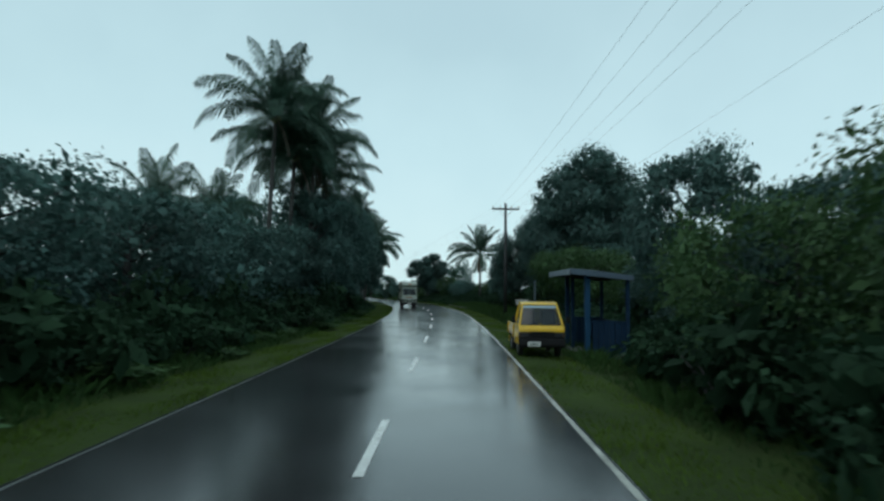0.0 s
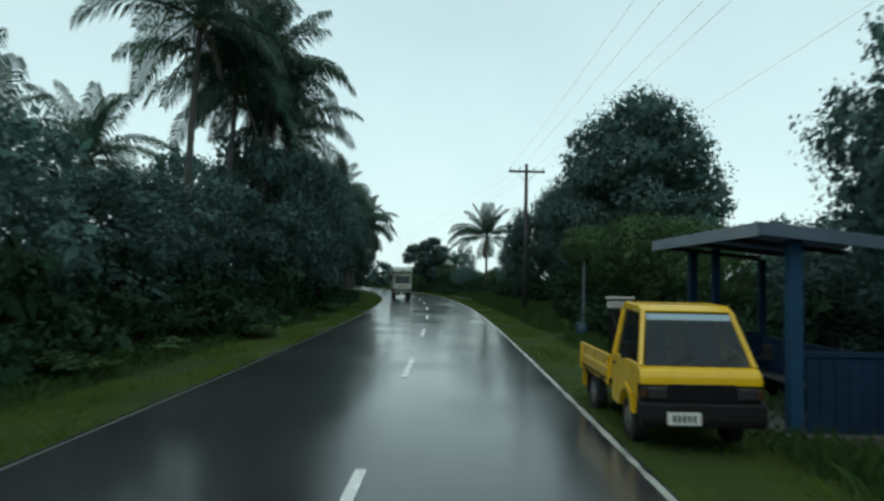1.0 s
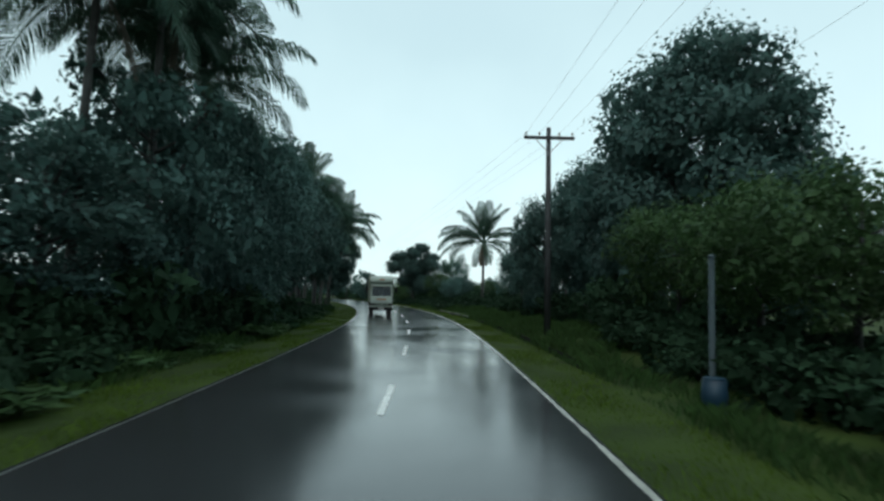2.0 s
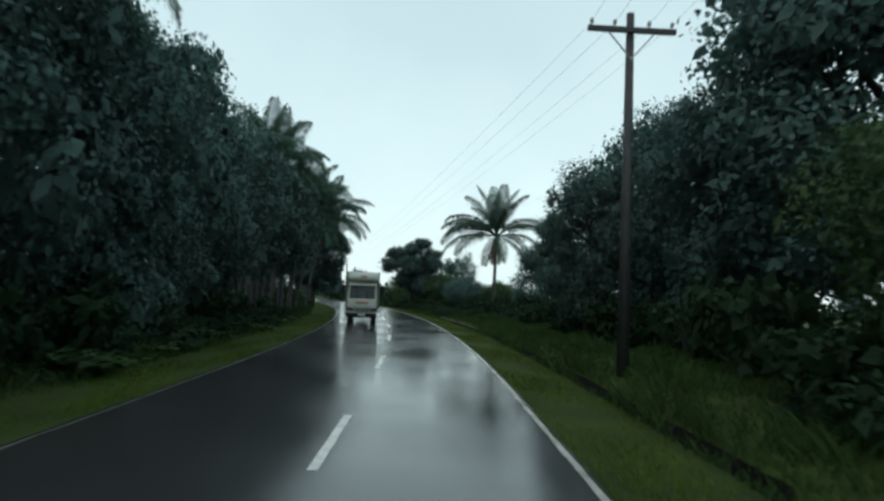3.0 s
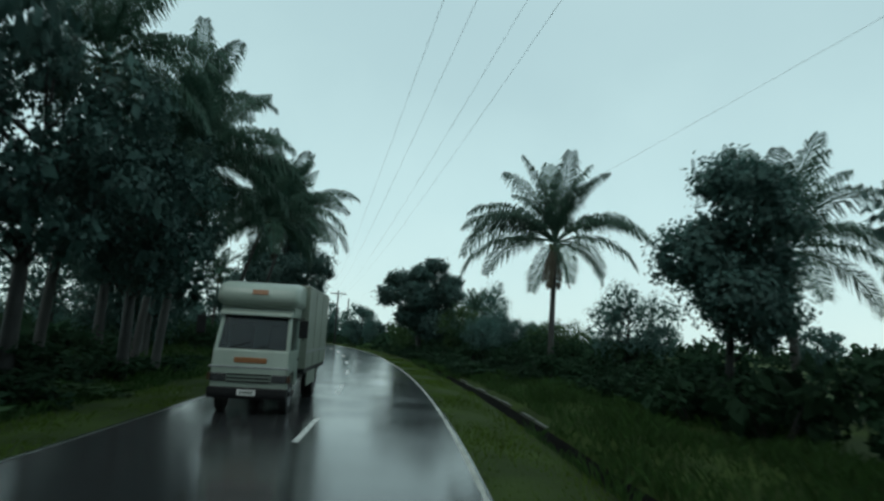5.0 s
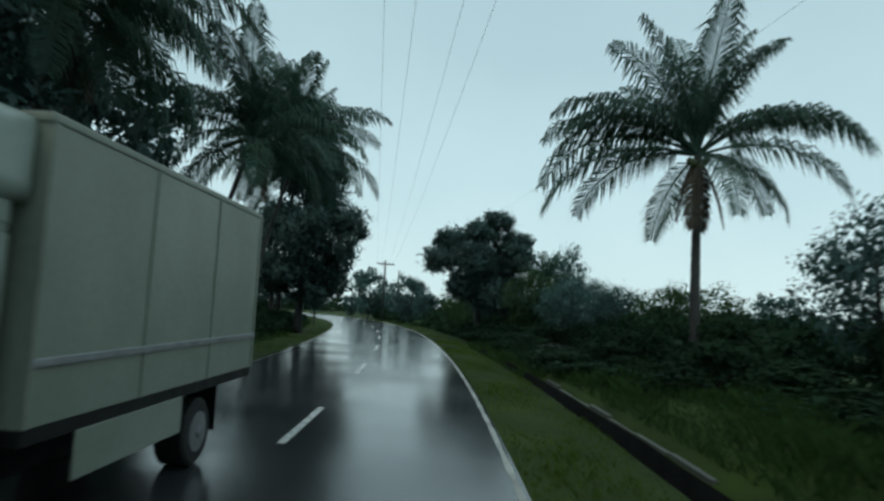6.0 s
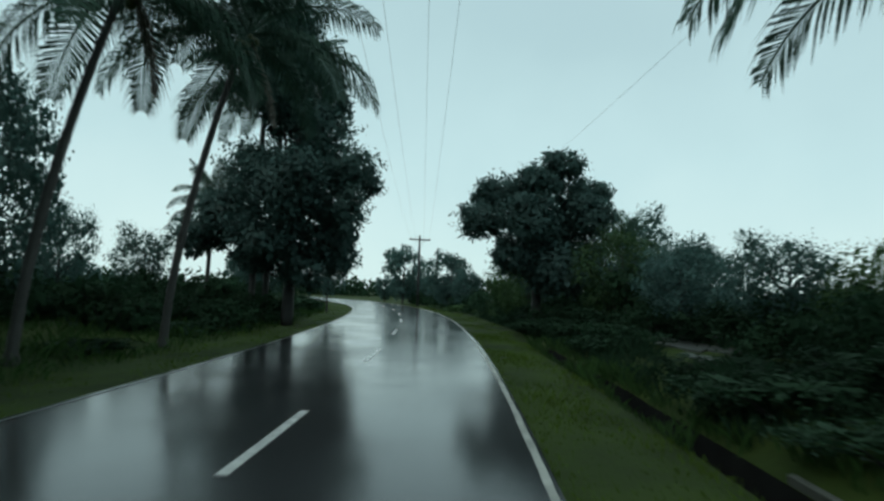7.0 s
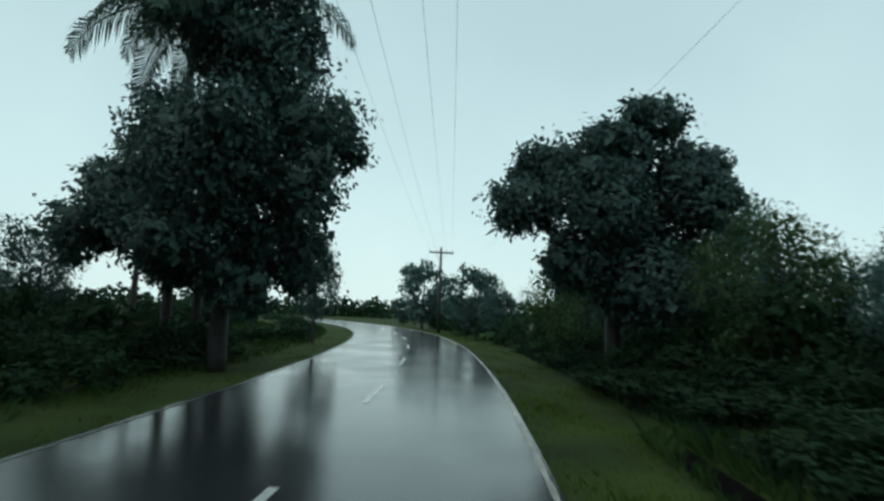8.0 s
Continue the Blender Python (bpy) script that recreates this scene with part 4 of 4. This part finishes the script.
    ws = part("windscreen", bm, M_GLASS, root, "dark wet windscreen")
    ws.visible_shadow = False
    bm = bmesh.new()
    vs = [bm.verts.new(v) for v in ((-W + 0.2, 0.425, 1.585), (W - 0.2, 0.425, 1.585), (W - 0.21, 0.465, 1.66), (-W + 0.21, 0.465, 1.66))]
    bm.faces.new(vs)
    part("sun_strip", bm, M_VISOR, ws, "pale sun strip")
    for x in (-0.3, 0.25):
        part("wiper", rod([(x, 0.12, 1.05), (x + 0.3, 0.2, 1.2)], 0.008, 5), M_BLACK, root)
    part("grille", box(-0.4, 0.4, -0.012, 0.02, 0.62, 0.84, 0.01), M_BLACK, root, "black grille")
    for z in (0.66, 0.71, 0.76, 0.81):
        part("slat", box(-0.38, 0.38, -0.02, -0.011, z - 0.008, z + 0.008), M_BLACK, root)
    part("bumper", prism([(-0.09, 0.34), (-0.11, 0.42), (-0.09, 0.62), (0.06, 0.62), (0.06, 0.32)], -W - 0.01, W + 0.01, 0.025), M_BLACK, root, "black bumper")
    plate(root, -0.115, 0.45, 0.2, 0.15, -0.26)
    part("dashboard", box(-W + 0.08, W - 0.08, 0.2, 0.42, 0.9, 1.03, 0.03), M_CABIN, root)
    for x in (-0.36, 0.36):
        seat = part("seat", box(x - 0.24, x + 0.24, 0.7, 1.15, 0.62, 0.78, 0.04), M_CABIN, root)
        part("backrest", box(x - 0.23, x + 0.23, 1.1, 1.25, 0.74, 1.4, 0.05), M_CABIN, root)
    part("steering_wheel", rod([(-0.36 + 0.18 * math.cos(a), 0.52 + 0.09 * math.sin(a), 1.06 + 0.15 * math.sin(a)) for a in [k * math.pi / 8 for k in range(17)]], 0.014, 5), M_BLACK, root)
    # flatbed
    part("bed_floor", box(-W, W, 1.42, 3.3, 0.6, 0.68, 0.008), M_BLACK, root, "dark worn bed floor")
    side = part("bed_side", box(-W, -W + 0.03, 1.43, 3.3, 0.585, 0.975, 0.01), M_YELLOW, root)
    part("top_rail", box(-W - 0.02, -W + 0.045, 1.42, 3.31, 0.975, 1.01, 0.01), M_YELLOW, side)
    part("pressed_rib", prism([(0.0, 0.0), (0.016, 0.03), (0.016, 0.07), (0.0, 0.1)], 0, 1.8, 0.004), M_YELLOW, side).matrix_local = Matrix(((0, -1, 0, -W), (1, 0, 0, 1.46), (0, 0, 1, 0.74), (0, 0, 0, 1)))
    for y in (1.48, 3.25):
        part("stake", box(-W - 0.025, -W, y - 0.03, y + 0.03, 0.58, 0.975, 0.005), M_YELLOW, side)
    for y in (1.9, 2.8):
        part("hinge", box(-W - 0.02, -W + 0.01, y - 0.04, y + 0.04, 0.56, 0.62, 0.005), M_BLACK, side, "black drop-side hinge")
    part("dropped_side", box(W + 0.005, W + 0.035, 1.43, 3.3, 0.23, 0.6, 0.01), M_YELLOW, root, "yellow side board let down")
    part("tailgate", box(-W + 0.036, W - 0.036, 3.305, 3.335, 0.26, 0.6, 0.01), M_YELLOW, root, "yellow tailgate let down")
    part("headboard", box(-W, W, 1.42, 1.46, 0.68, 1.0, 0.01), M_YELLOW, root)
    rack = part("rack_frame", rod([(-0.52, 2.26, 0.66), (-0.52, 2.26, 1.74), (0.52, 2.26, 1.74), (0.52, 2.26, 0.66)], 0.022, 8), M_BLACK, root, "dark steel load rack on the bed")
    part("rack_post", rod([(-0.3, 2.215, 1.6), (-0.3, 2.215, 1.8)], 0.014, 6), M_BLACK, root)
    part("rack_mesh", box(-0.5, 0.5, 2.25, 2.27, 0.68, 1.62, 0.004), M_BLACK, root, "dark panel below the rack board")
    part("rack_board", box(-0.58, -0.2, 2.2, 2.23, 1.65, 1.76, 0.008), M_RACK, root, "pale weathered rack board")
    part("rack_rail", box(-0.6, -0.16, 2.17, 2.24, 1.785, 1.83, 0.01), M_RACK, root, "pale top rail")
    for x in (-0.5, 0.5):
        part("rack_strut", rod([(x, 2.26, 1.6), (x, 1.48, 1.0)], 0.014, 6), M_BLACK, root)
    part("chassis", box(-0.32, 0.32, 0.3, 3.2, 0.36, 0.6, 0.01), M_BLACK, root)
    for x in (-0.62, 0.62):
        wheel(root, x, 0.64, 0.28, 0.16)
        wheel(root, x, 2.55, 0.28, 0.16)
        part("mudguard", box(x - 0.1, x + 0.1, 2.88, 2.9, 0.2, 0.6), M_BLACK, root)
        part("tail_lamp", box(x - 0.07, x + 0.07, 3.3, 3.33, 0.52, 0.6), M_AMBER, root)


def delivery_truck():
    root = thing("delivery_truck", "cream box delivery truck with a rounded roof fairing", "truck", m=lay(73.0, -1.58, 0.0, 0))
    W = 0.85
    part("cab_front", prism([(0.02, 0.55), (0.0, 1.0), (0.06, 1.42), (0.14, 1.45), (0.2, 0.55)], -W, W, 0.03), M_WHITE, root)
    part("cab_roof", prism([(0.33, 2.2), (0.42, 2.28), (1.5, 2.3), (1.5, 2.2)], -W + 0.02, W - 0.02, 0.03), M_WHITE, root)
    part("cab_back", box(-W + 0.02, W - 0.02, 1.45, 1.52, 0.7, 2.22, 0.02), M_WHITE, root)
    part("visor", prism([(0.2, 2.2), (0.22, 2.27), (0.42, 2.36), (0.46, 2.24)], -W + 0.04, W - 0.04, 0.015), M_WHITE, root)
    bm = prism([(0.24, 2.46), (0.16, 2.6), (0.2, 2.78), (0.36, 2.92), (0.7, 3.0), (1.62, 3.02), (1.62, 2.42), (0.4, 2.42)], -0.92, 0.92)
    bmesh.ops.bevel(bm, geom=[e for e in bm.edges if abs(e.verts[0].co.x - e.verts[1].co.x) < 0.01], offset=0.13, segments=4, affect="EDGES", profile=0.5)
    fair = part("roof_fairing", bm, M_WHITE, root, "rounded cream roof fairing", smooth=True)
    part("fairing_foot", box(-0.84, 0.84, 0.42, 1.5, 2.27, 2.43, 0.02), M_WHITE, fair)
    part("badge", box(-0.18, 0.18, -0.008, 0.012, -0.06, 0.06, 0.006, None, Matrix.Translation((0.05, 0.175, 2.74)) @ pose(0, 0, 0, -20, 0, 0)), M_ORANGE, fair, "faded orange badge")
    for sx in (-1, 1):
        xs = sorted((sx * W, sx * (W - 0.06)))
        door = part("door", prism([(0.15, 0.9), (0.15, 1.43), (1.44, 1.43), (1.44, 0.6), (1.05, 0.6), (0.95, 0.9), (0.7, 1.0), (0.45, 0.9)], *xs, 0.01), M_WHITE, root)
        part("door_handle", box(*sorted((sx * W, sx * (W + 0.025))), 1.2, 1.34, 1.2, 1.24), M_BLACK, door, "black door handle")
        part("front_pillar", rod([(sx * (W - 0.05), 0.1, 1.42), (sx * (W - 0.1), 0.38, 2.24)], 0.05, 8), M_WHITE, root)
        part("rear_pillar", rod([(sx * (W - 0.05), 1.42, 1.4), (sx * (W - 0.08), 1.45, 2.25)], 0.06, 8), M_WHITE, root)
        part("side_window", prism([(0.2, 1.44), (0.42, 2.18), (1.38, 2.2), (1.38, 1.44)], *sorted((sx * (W - 0.06), sx * (W - 0.07)))), M_GLASS, root).visible_shadow = False
        part("headlight", box(*sorted((sx * 0.5, sx * 0.84)), -0.03, 0.05, 0.72, 0.9, 0.02), M_LAMPDARK, root, "dull headlight")
        part("indicator", box(*sorted((sx * 0.85, sx * 0.91)), -0.02, 0.06, 0.73, 0.89, 0.01), M_AMBERDARK, root, "amber indicator lamp")
        part("mirror_arm", rod([(sx * W, 0.15, 2.1), (sx * (W + 0.28), -0.05, 2.2), (sx * (W + 0.28), -0.05, 1.7)], 0.014, 6), M_BLACK, root)
        part("mirror", box(*sorted((sx * (W + 0.18), sx * (W + 0.38))), -0.09, -0.03, 1.75, 2.15, 0.02), M_BLACK, root, "black wing mirror")
        part("step", box(*sorted((sx * (W - 0.25), sx * (W + 0.02))), 0.4, 1.1, 0.4, 0.5, 0.01), M_BLACK, root)
    bm = bmesh.new()
    bm.faces.new([bm.verts.new(v) for v in ((-W + 0.09, 0.1, 1.44), (W - 0.09, 0.1, 1.44), (W - 0.13, 0.36, 2.22), (-W + 0.13, 0.36, 2.22))])
    part("windscreen", bm, M_GLASS, root, "dark wet windscreen").visible_shadow = False
    for x in (-0.5, 0.1):
        part("wiper", rod([(x, 0.08, 1.46), (x + 0.45, 0.14, 1.62)], 0.01, 5), M_BLACK, root)
    for z in (0.72, 0.8, 0.88):
        part("grille_slit", box(-0.48, 0.48, -0.02, 0.03, z - 0.016, z + 0.016, 0.005), M_BLACK, root, "black grille slit")
    part("name_panel", box(-0.36, 0.36, -0.004, 0.06, 1.14, 1.26, 0.01), M_ORANGE, root, "orange strip on the front")
    part("crease", box(-0.9, 0.9, -0.012, 0.04, 1.02, 1.06, 0.006), M_GREYMETAL, root)
    part("bumper", prism([(-0.1, 0.36), (-0.12, 0.46), (-0.1, 0.6), (0.1, 0.6), (0.1, 0.34)], -W - 0.02, W + 0.02, 0.03), M_BLACK, root, "dark plastic bumper")
    plate(root, -0.125, 0.5, 0.2, 0.13)
    part("dashboard", box(-W + 0.1, W - 0.1, 0.2, 0.5, 1.2, 1.42, 0.04), M_CABIN, root)
    for x in (-0.45, 0.45):
        part("seat", box(x - 0.28, x + 0.28, 0.85, 1.4, 1.0, 1.15, 0.05), M_CABIN, root)
        part("backrest", box(x - 0.27, x + 0.27, 1.3, 1.43, 1.1, 1.9, 0.05), M_CABIN, root)
    # cargo box
    part("cargo_floor", box(-0.98, 0.98, 1.6, 6.1, 0.85, 0.97, 0.01), M_BLACK, root)
    part("cargo_roof", box(-1.0, 1.0, 1.58, 6.12, 2.98, 3.05, 0.015), M_BOX, root)
    part("cargo_front", box(-0.97, 0.97, 1.6, 1.65, 0.97, 2.98), M_BOX, root)
    part("cargo_rear", box(-0.97, 0.97, 6.05, 6.1, 0.97, 2.98), M_BOX, root)
    for sx in (-1, 1):
        side = part("cargo_side", box(*sorted((sx * 0.99, sx * 0.95)), 1.6, 6.1, 0.97, 2.98, 0.006), M_BOX, root)
        part("rail", box(*sorted((sx * 0.99, sx * 1.015)), 1.6, 6.1, 1.36, 1.42, 0.006), M_GREYMETAL, side, "pale side rail")
        part("skirt", box(*sorted((sx * 0.99, sx * 0.97)), 2.2, 4.0, 0.5, 0.86, 0.006), M_BOX, root)
        for y in (1.62, 3.1, 4.6, 6.08):
            part("post", box(*sorted((sx * 0.99, sx * 1.005)), y - 0.03, y + 0.03, 0.97, 2.98, 0.004), M_BOX, side)
        for x in (sx * 0.72,):
            wheel(root, x, 0.7, 0.37, 0.2)
            wheel(root, x, 4.7, 0.37, 0.34)
        part("mudguard", box(*sorted((sx * 0.9, sx * 0.55)), 5.15, 5.18, 0.3, 0.85), M_BLACK, root)
    part("chassis", box(-0.4, 0.4, 0.3, 6.0, 0.45, 0.84, 0.01), M_BLACK, root)


pickup()
delivery_truck()


# ---- roadside shed and posts on the right ----
def shed():
    """An open waiting shed: a sheet roof on blue posts, boarded half-walls at the ends and the back, a stout corner pier."""
    root = thing("shed", "small blue-painted open waiting shed with a sheet roof", "shed", m=lay(21.2, 5.65, ground_z(21.2, 5.6) + 0.06))
    for y in (0.02, 3.6):
        for k in range(6):
            part("end_board", box(0.18 + 0.196 * k, 0.36 + 0.196 * k, y, y + 0.04, 0.05, 1.1, 0.006), M_BLUE, root)
        part("top_rail", box(0.1, 1.36, y - 0.02, y + 0.06, 1.1, 1.17, 0.006), M_BLUE, root)
    for k in range(18):
        part("back_board", box(1.34, 1.38, 0.06 + 0.196 * k, 0.24 + 0.196 * k, 0.05, 1.1, 0.006), M_BLUE, root)
    part("corner_pier", box(-0.09, 0.08, -0.09, 0.09, -0.16, 2.72, 0.012), M_PIER, root, "stout blue painted pier")
    for x, y, w in ((0.0, 2.55, 0.06), (0.0, 3.62, 0.075), (1.36, 0.0, 0.06), (1.36, 3.62, 0.06)):
        part("post", box(x - w, x + w, y - w, y + w, -0.1, 2.72 - 0.1 * x, 0.01), M_BLUE, root)
    part("plinth", box(-0.17, 1.44, -0.18, 3.74, -0.15, 0.05, 0.015), M_CONCRETE, root, "low damp concrete plinth")
    part("bench", box(0.9, 1.28, 0.12, 3.5, 0.42, 0.47, 0.01), M_TIMBER, root, "grey timber bench")
    for y in (0.4, 1.8, 3.2):
        part("bench_leg", box(0.94, 1.24, y - 0.03, y + 0.03, 0.05, 0.42), M_TIMBER, root)
    bm = bmesh.new()
    n = 40
    rows = []
    for x, z in ((-0.62, 2.93), (0.4, 2.84), (1.5, 2.7)):
        rows.append([bm.verts.new((x, -0.3 + 4.35 * i / n, z + 0.025 * math.sin(i * 1.57))) for i in range(n + 1)])
    fs = [bm.faces.new((a[i], a[i + 1], b[i + 1], b[i])) for a, b in zip(rows, rows[1:]) for i in range(n)]
    bmesh.ops.solidify(bm, geom=fs, thickness=0.02)
    part("roof_sheet", bm, M_BLUEGREY, root, "blue-grey corrugated roof sheet")
    part("fascia", box(-0.66, -0.63, -0.31, 4.06, 2.74, 2.93, 0.006), M_FASCIA, root)
    part("barge_board", box(-0.62, 1.5, -0.33, -0.305, -0.17, 0.0, 0.0, None, Matrix.Translation((0, 0, 2.87)) @ pose(0, 0, 0, 0, 6, 0)), M_BLUEGREY, root)
    for y in (-0.2, 1.15, 2.5, 3.9):
        part("rafter", box(-0.6, 1.45, y - 0.03, y + 0.03, -0.08, 0.0, 0.0, None, Matrix.Translation((0, 0, 2.8)) @ pose(0, 0, 0, 0, 6, 0)), M_TIMBER, root)


shed()
post = thing("gate_post", "grey-blue painted post at the verge", "post", m=lay(35.7, 5.95, ground_z(35.7, 5.95)))
part("shaft", rod([(0, 0, -0.2), (0, 0, 0.12), (0, 0, 0.13), (0, 0, 2.8)], [0.075, 0.075, 0.058, 0.055], 14), M_POST, post, smooth=True)
part("cap", rod([(0, 0, 2.8), (0, 0, 2.83), (0, 0, 2.87)], [0.068, 0.068, 0.02], 14), M_POST, post)
drum = thing("drum", "blue plastic drum standing beside a post", "drum", m=lay(35.3, 5.8, ground_z(35.7, 5.95)))
part("shell", rod([(0, 0, 0), (0, 0, 0.03), (0, 0, 0.2), (0, 0, 0.22), (0, 0, 0.42), (0, 0, 0.44), (0, 0, 0.6), (0, 0, 0.62)], [0.19, 0.21, 0.215, 0.225, 0.225, 0.215, 0.21, 0.18], 20), M_BLUEDRUM, drum, smooth=True)
part("lid", rod([(0, 0, 0.62), (0, 0, 0.64), (0, 0, 0.65)], [0.2, 0.2, 0.17], 20), M_BLUEDRUM, drum)


# ---- grass ----
def grass(name, label, patches, tall, wide, mat, seed):
    """Bent blades over stretches of the verge: (s0, s1, d0, d1, blades)."""
    rng = np.random.default_rng(seed)
    V, F, base = [], [], 0
    for s0, s1, d0, d1, n in patches:
        s = rng.uniform(s0, s1, n)
        d = rng.uniform(d0, d1, n)
        h = np.interp(s, _s, _h)
        x = np.interp(s, _s, _cx) + d * np.cos(h)
        y = np.interp(s, _s, _cy) + d * np.sin(h)
        z = np.array([ground_z(a, b) for a, b in zip(s, d)]) - 0.02
        a = rng.uniform(0, 6.28, n)
        hh = tall * rng.uniform(0.5, 1.3, n) * (0.75 + 0.5 * np.sin(s * 0.9) * np.sin(d * 2.1))
        w = wide * rng.uniform(0.6, 1.2, n)
        bx, by = np.cos(a), np.sin(a)
        lx, ly = rng.normal(size=n) * 0.4 * hh, rng.normal(size=n) * 0.4 * hh
        P = np.stack([np.stack([x - bx * w, y - by * w, z], 1), np.stack([x + bx * w, y + by * w, z], 1),
                      np.stack([x + lx * .4 + bx * w * .7, y + ly * .4 + by * w * .7, z + hh * .65], 1), np.stack([x + lx, y + ly, z + hh], 1)], 1)
        V.append(P.reshape(-1, 3))
        i = base + np.arange(n)[:, None] * 4
        F.append(np.concatenate([i + [[0, 1, 2]], i + [[0, 2, 3]]], 1).reshape(-1, 3))
        base += n * 4
    ob = leaf_mesh(name, np.concatenate(V), np.concatenate(F), None, mat, None)
    return tagged(ob, label, "grass", kind="stuff")


grass("verge_grass", "short bright green wet grass along the road", [(-3, 60, -5.9, -3.66, 32000), (60, 90, -5.8, -3.56, 9000), (90, 150, -6.5, -3.46, 8000), (-3, 110, 3.04, 4.92, 42000), (110, 150, 3.2, 5.4, 6000)], 0.1, 0.01, M_GRASS, 1)
grass("rank_grass", "taller dark rank grass and weeds behind the verge", [(-3, 86, -7.4, -5.7, 12000), (84, 150, -16, -5.5, 22000), (-3, 45, 4.9, 6.4, 6000), (44, 90, 5.8, 10, 22500), (42, 74, 4.85, 5.0, 800), (90, 104, 4.85, 5.0, 400), (42, 74, 5.46, 5.7, 1400), (90, 104, 5.46, 5.7, 700)], 0.36, 0.016, M_WEED, 2)
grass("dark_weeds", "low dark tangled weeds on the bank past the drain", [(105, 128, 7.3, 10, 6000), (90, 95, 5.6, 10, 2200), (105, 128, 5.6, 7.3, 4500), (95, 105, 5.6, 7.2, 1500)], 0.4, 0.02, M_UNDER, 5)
